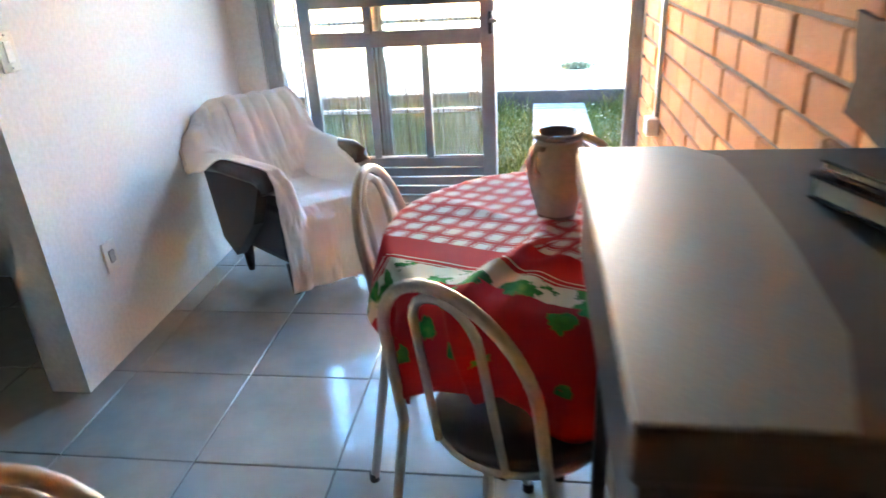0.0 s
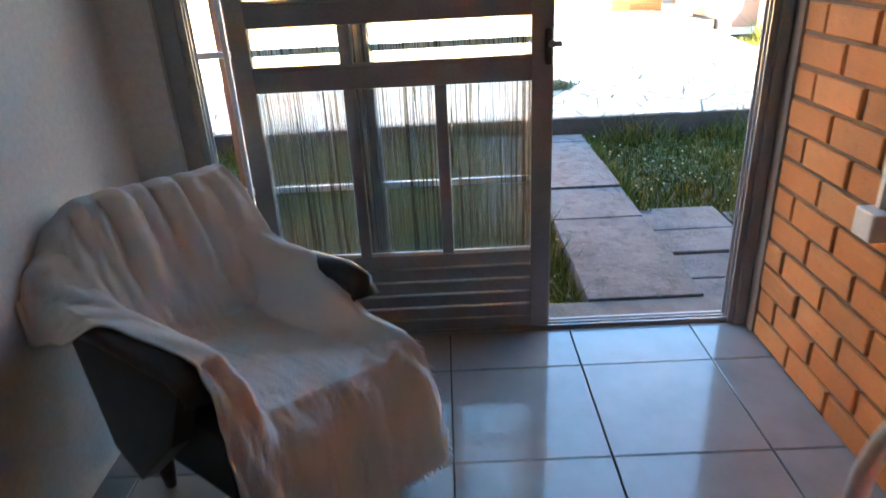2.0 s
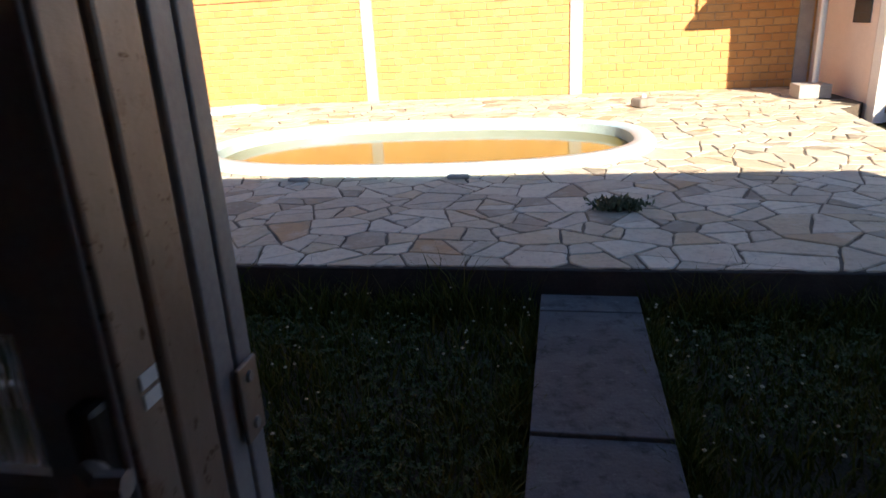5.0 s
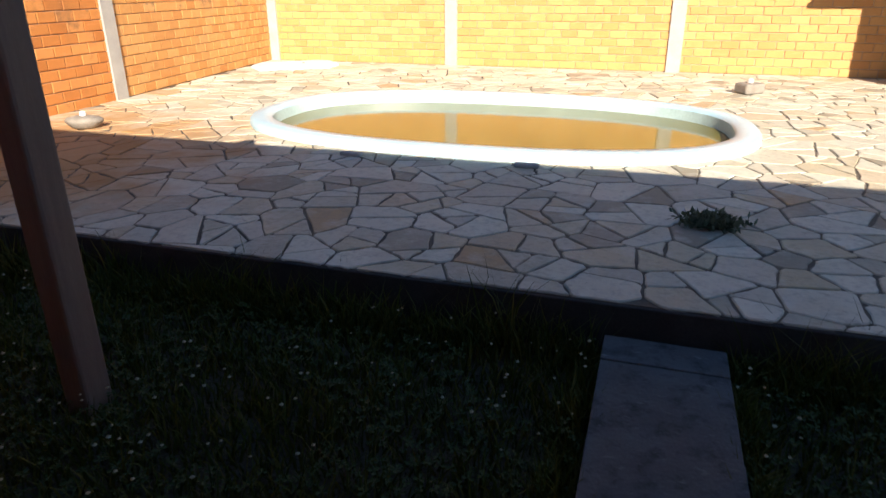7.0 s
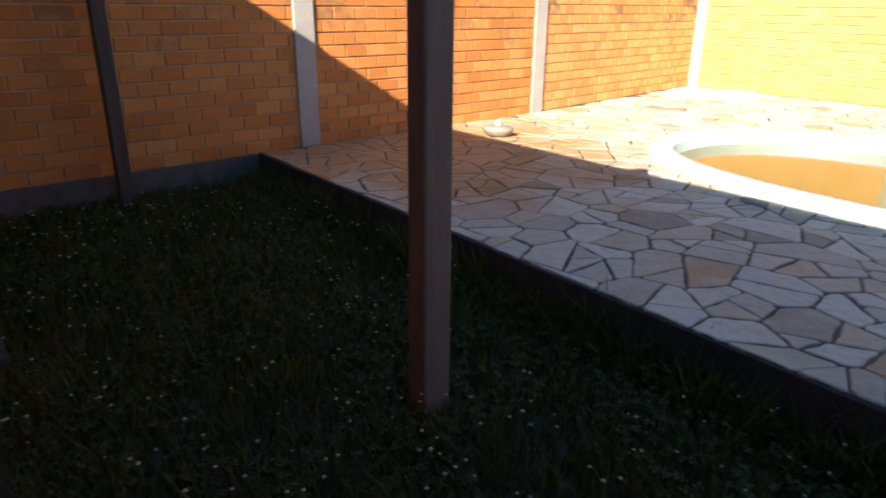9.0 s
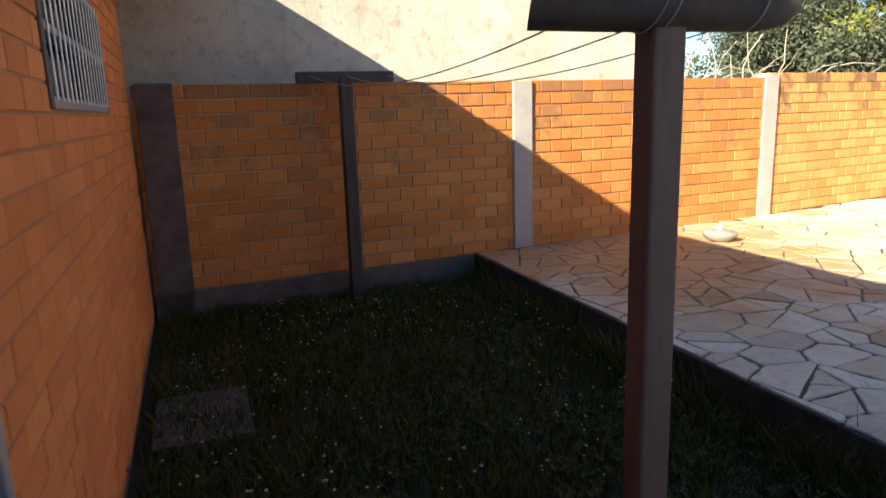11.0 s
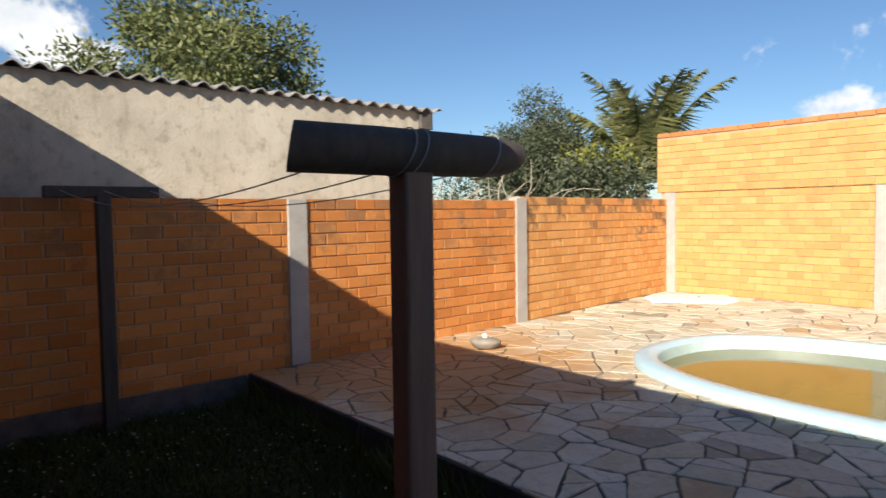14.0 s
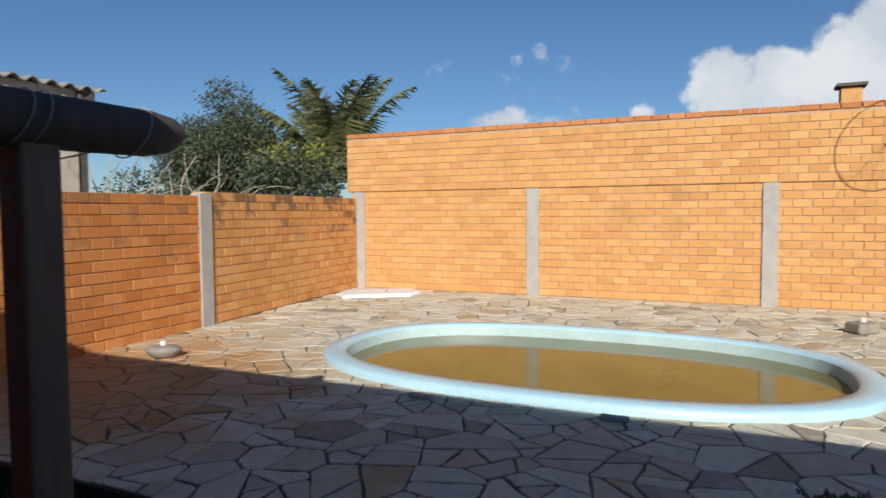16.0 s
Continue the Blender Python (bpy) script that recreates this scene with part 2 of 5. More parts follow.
M_RUBBER = simple("black_rubber", (0.012, 0.012, 0.012), (0.03, 0.03, 0.03), 8, 90, 0.7)
M_CLAY = simple("beige_glazed_clay", (0.46, 0.38, 0.29), (0.60, 0.51, 0.41), 5, 60, 0.35)
M_CLAYD = simple("dark_clay_rim", (0.22, 0.16, 0.12), (0.30, 0.23, 0.18), 8, 60, 0.4)
M_PLASTIC = simple("off_white_plastic", (0.66, 0.64, 0.58), (0.72, 0.70, 0.65), 9, 120, 0.4)
M_DPLASTIC = simple("grey_plastic", (0.25, 0.24, 0.23), (0.32, 0.31, 0.29), 9, 120, 0.45)
M_BLACKPL = simple("black_plastic", (0.012, 0.012, 0.013), (0.02, 0.02, 0.022), 9, 120, 0.35)
M_PAPER = simple("paper_edge", (0.62, 0.56, 0.44), (0.72, 0.66, 0.54), 30, 200, 0.8)
M_POOL = simple("pale_blue_fibreglass", (0.40, 0.60, 0.70), (0.48, 0.68, 0.77), 3, 60, 0.3)
M_POOLIN = simple("green_stained_fibreglass", (0.38, 0.50, 0.49), (0.50, 0.63, 0.62), 3, 40, 0.4)
M_LID = simple("white_fibreglass", (0.70, 0.76, 0.80), (0.78, 0.82, 0.85), 3, 60, 0.35)
M_GROUT = simple("dark_grout", (0.05, 0.045, 0.045), (0.09, 0.08, 0.08), 12, 120, 0.9)
M_JOINT = simple("paving_joint_mortar", (0.05, 0.041, 0.032), (0.21, 0.162, 0.115), 3, 120, 0.95, bump=0.5)
M_SOIL = simple("soil", (0.035, 0.030, 0.018), (0.07, 0.058, 0.034), 6, 60, 0.95, bump=0.8, dist=0.02)
M_ROCK = simple("grey_brown_stone", (0.20, 0.17, 0.14), (0.34, 0.30, 0.25), 9, 90, 0.9, bump=0.5)
M_KERB = simple("black_concrete", (0.02, 0.017, 0.016), (0.055, 0.047, 0.042), 7, 90, 0.95, bump=0.5)
M_CORR = simple("fibre_cement_sheet", (0.20, 0.19, 0.185), (0.32, 0.30, 0.29), 6, 80, 0.9, bump=0.4)
M_WIRE = simple("grey_wire", (0.30, 0.30, 0.29), (0.40, 0.40, 0.38), 20, 100, 0.5)
M_BARK = simple("bark", (0.09, 0.065, 0.045), (0.17, 0.13, 0.095), 8, 60, 0.9, bump=0.6, stretch=(4, 4, 1))
M_TWIG = simple("pale_dry_twig", (0.36, 0.30, 0.22), (0.48, 0.42, 0.33), 8, 60, 0.9)
M_ROOF = simple("roof_tile", (0.30, 0.12, 0.07), (0.38, 0.16, 0.09), 6, 60, 0.85)
M_PETAL = simple("white_flower", (0.36, 0.32, 0.20), (0.48, 0.43, 0.29), 30, 100, 0.8)

# path slab: grey cement with black lichen blotches, pale scuffs and pits
k = Mat("grey_path_slab", 0.85, 0, 0.35)
v = k.world()
rnd = k.n("ShaderNodeObjectInfo").outputs["Random"]
c = k.ramp(k.noise(v, 4, 6), [(0.3, (0.055, 0.053, 0.054)), (0.7, (0.12, 0.117, 0.117))])
c = k.mix(k.math("MULTIPLY", rnd, 0.5), c, (0.13, 0.126, 0.124))
c = k.mix(k.ramp(k.noise(v, 11, 8, 0.72), [(0.50, (0, 0, 0)), (0.66, (0.8, 0.8, 0.8))]), c, (0.030, 0.028, 0.027))
c = k.mix(k.ramp(k.noise(k.world((1, 2.2, 1)), 17, 6, 0.7), [(0.60, (0, 0, 0)), (0.74, (0.6, 0.6, 0.6))]), c, (0.27, 0.26, 0.245))
k.color(c).bump(k.math("ADD", k.noise(v, 60, 5), k.math("MULTIPLY", k.noise(v, 14, 6, 0.7), 0.9)), 0.6, 0.008)
M_SLAB = k.m

k = Mat("old_plaster", 0.92, 0, 0.2)
v = k.world()
c = k.ramp(k.noise(v, 1.6, 7), [(0.3, (0.40, 0.36, 0.29)), (0.5, (0.52, 0.47, 0.385)), (0.72, (0.60, 0.55, 0.46))])
c = k.mix(k.ramp(k.noise(v, 9, 6, 0.7), [(0.52, (0, 0, 0)), (0.70, (0.65, 0.65, 0.65))]), c, (0.26, 0.225, 0.165))
c = k.mix(k.ramp(k.noise(k.world((1, 3, 0.5)), 3.0, 6, 0.65), [(0.55, (0, 0, 0)), (0.72, (0.5, 0.5, 0.5))]), c, (0.30, 0.265, 0.19))
c = k.mix(k.ramp(k.noise(v, 30, 4, 0.75), [(0.66, (0, 0, 0)), (0.74, (0.7, 0.7, 0.7))]), c, (0.12, 0.10, 0.075))
k.color(c).bump(k.noise(v, 35, 5), 0.5, 0.01)
M_OLDPL = k.m

# glossy floor tile, pale grey with soft clouding
k = Mat("ceramic_floor_tile", 0.09, 0, 0.75)
rnd = k.n("ShaderNodeObjectInfo").outputs["Random"]
v = k.world()
c = k.ramp(k.noise(v, 5, 6), [(0.3, (0.26, 0.255, 0.255)), (0.7, (0.34, 0.335, 0.335))])
k.color(k.mix(k.ramp(rnd, [(0, (0.02, 0.02, 0.02)), (1, (0.18, 0.18, 0.18))]), c, (0.25, 0.245, 0.24)))
k.rough(k.noise(v, 12, 5), 0.06, 0.2)
k.bump(k.noise(v, 3, 2), 0.04, 0.01)
M_TILE = k.m


def stone_mat(name, single):
    s = Mat(name, 0.8, 0, 0.3)
    if single:
        r = s.n("ShaderNodeObjectInfo").outputs["Random"]
    else:
        r = s.n("ShaderNodeNewGeometry").outputs["Random Per Island"]
    base = s.ramp(r, [(0.0, (0.31, 0.265, 0.21)), (0.12, (0.48, 0.435, 0.365)), (0.3, (0.66, 0.62, 0.54)), (0.45, (0.52, 0.47, 0.40)), (0.6, (0.55, 0.46, 0.335)), (0.75, (0.60, 0.545, 0.465)), (0.9, (0.68, 0.64, 0.56)), (1.0, (0.48, 0.325, 0.19))])
    w = s.world()
    base = s.mix(s.ramp(s.noise(w, 3, 6), [(0.5, (0, 0, 0)), (0.75, (0.45, 0.45, 0.45))]), base, (0.40, 0.29, 0.19))
    base = s.mix(s.ramp(s.noise(w, 22, 6, 0.7), [(0.48, (0, 0, 0)), (0.72, (0.5, 0.5, 0.5))]), base, (0.25, 0.22, 0.19))
    base = s.mix(s.ramp(s.noise(w, 6, 7, 0.7), [(0.50, (0, 0, 0)), (0.70, (0.45, 0.45, 0.45))]), base, (0.72, 0.68, 0.62))
    base = s.mix(s.ramp(s.noise(w, 9, 8, 0.75), [(0.60, (0, 0, 0)), (0.72, (0.55, 0.55, 0.55))]), base, (0.13, 0.11, 0.095))
    far = s.n("ShaderNodeVectorMath")
    far.operation = "DISTANCE"
    s.link(w, far.inputs[0])
    far.inputs[1].default_value = (-4.4, 4.3, 0.12)
    rusty = s.math("SUBTRACT", s.math("ADD", s.noise(w, 1.7, 5), 0.35), s.math("MULTIPLY", far.outputs["Value"], 0.28))
    base = s.mix(s.ramp(rusty, [(0.18, (0, 0, 0)), (0.5, (0.75, 0.75, 0.75))]), base, (0.45, 0.22, 0.07))
    base = s.mix(1.0, base, (1.0, 0.985, 0.90), "MULTIPLY")
    s.color(base).rough(s.noise(w, 8, 4), 0.6, 0.9)
    return s.bump(s.noise(w, 45, 5), 0.4, 0.006).m


M_STONE1, M_STONE2 = stone_mat("flagstone", True), stone_mat("flagstone_joined", False)


def leaf_mat(name, tones, trans=0.25):
    s = Mat(name, 0.55, 0, 0.3)
    r = s.n("ShaderNodeNewGeometry").outputs["Random Per Island"]
    col = s.ramp(r, [(0.0, tones[0]), (0.5, tones[1]), (1.0, tones[2])])
    s.color(col)
    tr = s.n("ShaderNodeBsdfTranslucent")
    s.link(col, tr.inputs["Color"])
    mx = s.n("ShaderNodeMixShader")
    mx.inputs[0].default_value = trans
    s.link(s.p.outputs[0], mx.inputs[1])
    s.link(tr.outputs[0], mx.inputs[2])
    s.link(mx.outputs[0], s.t.nodes["Material Output"].inputs["Surface"])
    return s.m


M_GRASS = leaf_mat("grass_blade", [(0.028, 0.042, 0.004), (0.058, 0.074, 0.007), (0.135, 0.118, 0.022)])
M_CLOVER = leaf_mat("clover_leaf", [(0.028, 0.046, 0.008), (0.042, 0.066, 0.013), (0.070, 0.092, 0.020)], 0.15)
M_LEAF1 = leaf_mat("tree_leaf", [(0.08, 0.105, 0.036), (0.15, 0.175, 0.062), (0.26, 0.265, 0.12)])
M_LEAF2 = leaf_mat("dark_shrub_leaf", [(0.055, 0.070, 0.038), (0.092, 0.112, 0.064), (0.16, 0.175, 0.11)])
M_LEAF3 = leaf_mat("yellow_green_leaf", [(0.16, 0.18, 0.03), (0.24, 0.25, 0.05), (0.30, 0.30, 0.08)])
M_PALM = leaf_mat("palm_leaflet", [(0.14, 0.16, 0.06), (0.24, 0.25, 0.10), (0.40, 0.37, 0.18)], 0.45)

# fluted door glass: ridges run upright, uneven in width
k = Mat("fluted_glass", 0.04, 0, 0.5)
k.p.inputs["Transmission Weight"].default_value = 1.0
k.p.inputs["IOR"].default_value = 1.45
k.p.inputs["Base Color"].default_value = (0.92, 0.95, 0.93, 1)
v = k.world((1, 0.0, 0.006))
ribs = k.ramp(k.noise(v, 62, 1, 0.4), [(0.485, (0, 0, 0)), (0.515, (1, 1, 1))])
k.bump(k.math("ADD", k.math("ADD", k.noise(v, 38, 2, 0.5), k.math("MULTIPLY", ribs, 0.9)), k.math("MULTIPLY", k.math("POWER", k.noise(v, 140, 2, 0.5), 2.0), 0.5)), 1.0, 0.03)
# dark streaks that refraction draws along the flutes, put into the glass colour
dark_flutes = k.math("MAXIMUM", k.math("LESS_THAN", k.math("ABSOLUTE", k.math("SUBTRACT", k.noise(v, 62, 1, 0.4), 0.5)), 0.022), k.math("LESS_THAN", k.math("ABSOLUTE", k.math("SUBTRACT", k.noise(v, 24, 2, 0.6), 0.44)), 0.010))
k.color(k.mix(dark_flutes, (0.92, 0.95, 0.93), (0.44, 0.36, 0.26)))
M_GLASS = k.m

k = Mat("clear_window_glass", 0.03, 0, 0.5)
k.color(k.ramp(k.noise(k.world(), 3), [(0.3, (0.03, 0.035, 0.04)), (0.7, (0.05, 0.055, 0.06))]))
M_DARKGLASS = k.m

# murky pool water
k = Mat("murky_pool_water", 0.09, 0, 0.5)
k.p.inputs["IOR"].default_value = 1.33
v = k.world()
k.color(k.ramp(k.noise(v, 0.9, 4), [(0.3, (0.13, 0.115, 0.02)), (0.7, (0.19, 0.155, 0.03))]))
k.bump(k.noise(v, 2.5, 3), 0.03, 0.02)
M_WATER = k.m

# cotton throw
k = Mat("off_white_cotton_throw", 0.95, 0, 0.1)
v = k.coord("Object")
k.color(k.ramp(k.noise(v, 4, 5), [(0.3, (0.77, 0.735, 0.72)), (0.7, (0.84, 0.81, 0.80))]))
k.p.inputs["Sheen Weight"].default_value = 0.25
k.bump(k.math("ADD", k.noise(v, 24, 4), k.math("MULTIPLY", k.noise(v, 260, 2), 0.4)), 0.5, 0.012)
M_THROW = k.m

# printed tablecloth: checks in the middle, a red band, a cream strip with leaves, red hem
k = Mat("printed_tablecloth", 0.85, 0, 0.15)
uvn = k.n("ShaderNodeUVMap")
sep = k.n("ShaderNodeSeparateXYZ")
k.link(uvn.outputs[0], sep.inputs[0])
X, Y = sep.outputs[0], sep.outputs[1]
RED, CREAM, PALE = (0.40, 0.020, 0.024), (0.70, 0.64, 0.52), (0.64, 0.57, 0.56)


PITCH = (0.054, 0.060)


def lines(axis, pitch, centre, width):
    f = k.math("FRACT", k.math("DIVIDE", axis, pitch))
    return k.math("LESS_THAN", k.math("ABSOLUTE", k.math("SUBTRACT", f, centre)), width)


def both(axis):
    a = k.math("MAXIMUM", lines(axis, PITCH[axis is Y], 0.30, 0.035), lines(axis, PITCH[axis is Y], 0.70, 0.035))
    return k.math("MAXIMUM", a, k.math("MULTIPLY", lines(axis, PITCH[axis is Y], 0.5, 0.105), 0.95))


plaid = k.mix(k.math("MAXIMUM", both(X), both(Y)), PALE, RED)
wob = k.math("ADD", Y, k.math("MULTIPLY", k.math("SUBTRACT", k.noise(uvn.outputs[0], 9), 0.5), 0.05))
band = k.mix(k.math("MULTIPLY", lines(Y, 0.016, 0.5, 0.10), k.math("LESS_THAN", Y, -0.275)), RED, CREAM)
vor = k.n("ShaderNodeTexVoronoi", Scale=12.5, Randomness=1.0)
k.link(uvn.outputs[0], vor.inputs["Vector"])
edge = k.math("ADD", vor.outputs["Distance"], k.math("MULTIPLY", k.noise(uvn.outputs[0], 40, 3, 0.7), 0.62))
leafmask = k.math("LESS_THAN", edge, 0.80)
greens = k.ramp(k.noise(uvn.outputs[0], 14, 3), [(0.35, (0.015, 0.10, 0.03)), (0.55, (0.045, 0.23, 0.05)), (0.7, (0.22, 0.40, 0.07))])
strip = k.mix(leafmask, CREAM, greens)
lowleaf = k.mix(k.math("LESS_THAN", edge, 0.62), RED, greens)
col = k.mix(k.math("LESS_THAN", Y, -0.19), plaid, band)
col = k.mix(k.math("LESS_THAN", wob, -0.30), col, strip)
col = k.mix(k.math("LESS_THAN", wob, -0.37), col, lowleaf)
col = k.mix(k.math("LESS_THAN", Y, -0.54), col, RED)
k.color(col)
k.bump(k.noise(uvn.outputs[0], 320, 2), 0.2, 0.002)
M_CLOTH = k.m


# ---- mesh helpers ----
def box(bm, x0, x1, y0, y1, z0, z1, bevel=0.0, m=None):
    made = bmesh.ops.create_cube(bm, size=1, matrix=(m or Matrix()) @ Matrix.Translation(((x0 + x1) / 2, (y0 + y1) / 2, (z0 + z1) / 2)) @ Matrix.Diagonal((x1 - x0, y1 - y0, z1 - z0, 1)))
    if bevel:
        es = list({e for vt in made["verts"] for e in vt.link_edges})
        bmesh.ops.bevel(bm, geom=es, offset=bevel, segments=2, affect="EDGES", profile=0.5)
    return bm


def tube(bm, pts, r, sides=8, ends=None):
    """A round bar swept along pts; ends: radius at the last point."""
    pts = [Vector(q) for q in pts]
    rings, up = [], Vector((0.13, 0.31, 0.94))
    for i, q in enumerate(pts):
        d = (pts[min(i + 1, len(pts) - 1)] - pts[max(i - 1, 0)]).normalized()
        a = d.cross(up)
        if a.length < 0.05:
            a = d.cross(Vector((1, 0, 0)))
        a.normalize()
        b = d.cross(a).normalized()
        rr = r if ends is None else r + (ends - r) * i / max(1, len(pts) - 1)
        rings.append([bm.verts.new(q + rr * (math.cos(2 * math.pi * j / sides) * a + math.sin(2 * math.pi * j / sides) * b)) for j in range(sides)])
        up = up if abs(d.dot(up)) < 0.95 else a
    for one, two in zip(rings, rings[1:]):
        for j in range(sides):
            bm.faces.new((one[j], one[(j + 1) % sides], two[(j + 1) % sides], two[j]))
    bm.faces.new(rings[0][::-1])
    bm.faces.new(rings[-1])
    return bm


def lathe(bm, prof, seg=28, m=None):
    m = m or Matrix()
    rings = [[bm.verts.new(m @ Vector((r * math.cos(2 * math.pi * j / seg), r * math.sin(2 * math.pi * j / seg), z))) for j in range(seg)] for r, z in prof]
    for one, two in zip(rings, rings[1:]):
        for j in range(seg):
            bm.faces.new((one[j], one[(j + 1) % seg], two[(j + 1) % seg], two[j]))
    bm.faces.new(rings[0][::-1])
    bm.faces.new(rings[-1])
    return bm


def mesh_of(name, bm, material, smooth=False):
    me = bpy.data.meshes.new(name)
    bmesh.ops.recalc_face_normals(bm, faces=bm.faces)
    bm.to_mesh(me)
    bm.free()
    me.materials.append(material)
    if smooth:
        me.polygons.foreach_set("use_smooth", [True] * len(me.polygons))
    return me


def part(name, bm, material, parent=None, label="", smooth=False):
    ob = new(name, mesh_of(name, bm, material, smooth))
    ob.parent = parent
    return tagged(ob, label)


def raw(name, verts, faces, material, smooth=False):
    me = bpy.data.meshes.new(name)
    me.from_pydata(verts, [], faces)
    me.update()
    me.materials.append(material)
    if smooth:
        me.polygons.foreach_set("use_smooth", [True] * len(me.polygons))
    return me


def thing(name, label, category, m=None, group="", kind=""):
    ob = new(name)
    ob.matrix_world = m or Matrix()
    return tagged(ob, label, category, group, kind)


def B():
    return bmesh.new()


def structure(name, bm, material, label, category):
    return tagged(part(name, bm, material), label, category, kind="structure")


# ---- house shell ----
FAC = 0.30          # outer face of the facade
structure("floor_slab", box(B(), -5.0, 4.6, -5.0, 0.24, -0.12, -0.006), M_GROUT, "dark grouted bed under the glossy floor tiles", "floor")
structure("door_sill", box(box(box(box(B(), -0.80, 1.08, 0.24, 0.318, -0.12, 0.004), -0.80, 1.08, 0.245, 0.252, 0.004, 0.016), -0.80, 1.08, 0.268, 0.274, 0.004, 0.016), -0.80, 1.08, 0.292, 0.299, 0.004, 0.014), M_METAL, "steel sliding door sill with three raised tracks", "sill")
structure("door_step", box(B(), -0.80, 1.10, 0.32, 0.443, -0.14, -0.003, 0.003), M_DCONC, "dark concrete strip outside the door sill", "step")
structure("wall_left", box(box(B(), -1.15, -1.0, -1.49, 0.19, -0.006, 2.6), -1.15, -1.0, -5.0, -2.35, -0.006, 2.6), M_PLASTER, "white painted wall beside an open doorway", "wall")
structure("doorway_lintel", box(B(), -1.15, -1.0, -2.35, -1.49, 2.1, 2.6), M_PLASTER, "white painted lintel over the open doorway", "wall")
# unseen wall behind the camera; its brick tone keeps the room's bounce light low
structure("wall_south", box(B(), -3.4, 1.25, -5.12, -5.0, -0.006, 2.6), M_ROOM2, "unseen back wall of the room, brick toned to cut bounce light", "wall")
structure("wall_side_room", box(box(box(box(box(B(), -3.4, -3.28, -5.0, -2.9, -0.006, 2.6), -3.4, -3.28, -1.5, 0.19, -0.006, 2.6), -3.4, -3.28, -2.9, -1.5, -0.006, 1.0), -3.4, -3.28, -2.9, -1.5, 2.1, 2.6), -3.28, -1.15, -0.6, -0.5, -0.006, 2.6), M_PLASTER, "white painted walls of the dim side room", "wall")
structure("wall_return", box(B(), -1.15, -0.845, 0.19, 0.262, -0.006, 2.6), M_PLASTER, "white painted wall return beside the sliding door", "wall")
structure("wall_door_head", box(B(), -0.86, 1.24, 0.19, FAC, 2.12, 2.6), M_PLASTER, "painted wall over the sliding door", "wall")
structure("wall_pier", box(B(), 1.10, 1.24, 0.16, FAC - 0.004, -0.006, 2.12, 0.004), M_SOFFIT, "beige painted pier beside the door frame", "wall")
structure("ceiling", box(B(), -5.0, 4.6, -5.12, FAC, 2.6, 2.7), M_CEIL, "varnished brown board ceiling", "ceiling")
structure("eave_soffit", box(B(), -5.23, 4.95, FAC, 0.95, 2.52, 2.60), M_SOFFIT, "brown painted eave soffit", "eave")
bm = B()
box(bm, -5.23, 4.95, 0.95, 0.99, 2.47, 2.64, 0.004)
box(bm, -5.23, 4.95, 0.91, 0.946, 2.475, 2.52)
structure("eave_fascia", bm, M_DPLASTIC, "grey gutter and fascia along the eave", "eave")
structure("eave_batten", box(B(), -4.95, 4.95, FAC + 0.012, FAC + 0.05, 2.47, 2.518), M_DWOOD, "dark batten where soffit meets facade", "trim")
bm = B()
vs = [bm.verts.new(q) for q in ((-5.23, 0.99, 2.645), (4.95, 0.99, 2.645), (4.95, -2.5, 3.5), (-5.23, -2.5, 3.5), (-5.23, -6.0, 2.645), (4.95, -6.0, 2.645))]
bm.faces.new((vs[0], vs[1], vs[2], vs[3]))
bm.faces.new((vs[3], vs[2], vs[5], vs[4]))
bmesh.ops.solidify(bm, geom=bm.faces, thickness=0.05)
structure("house_roof", bm, M_ROOF, "low pitched clay tile house roof", "roof")
structure("wall_house_back", box(box(B(), -5.0, -4.9, -5.12, 0.15, -0.1, 2.6), 4.5, 4.6, -5.12, 0.13, -0.1, 2.6), M_PLASTER, "plain outer end walls of the house", "wall")
structure("wall_rear", box(box(B(), -5.0, -3.4, -5.12, -5.0, -0.1, 2.6), 1.25, 4.6, -5.12, -5.0, -0.1, 2.6), M_PLASTER, "plain rear outer wall of the house", "wall")

# ---- brick walls ----
def spans(u0, u1, z, holes):
    out = [(u0, u1)]
    for a, b, lo, hi in holes:
        if lo < z < hi:
            out = [s for x, y in out for s in ((x, min(y, a)), (max(x, b), y)) if s[1] - s[0] > 0.03]
    return out


def brick_unit(w, h, t):
    bm = B()
    box(bm, -w / 2, w / 2, 0, t, -h / 2, h / 2)
    es = [e for e in bm.edges if all(vt.co.y < 0.001 for vt in e.verts)]
    bmesh.ops.bevel(bm, geom=es, offset=0.004, segments=1, affect="EDGES")
    return bm


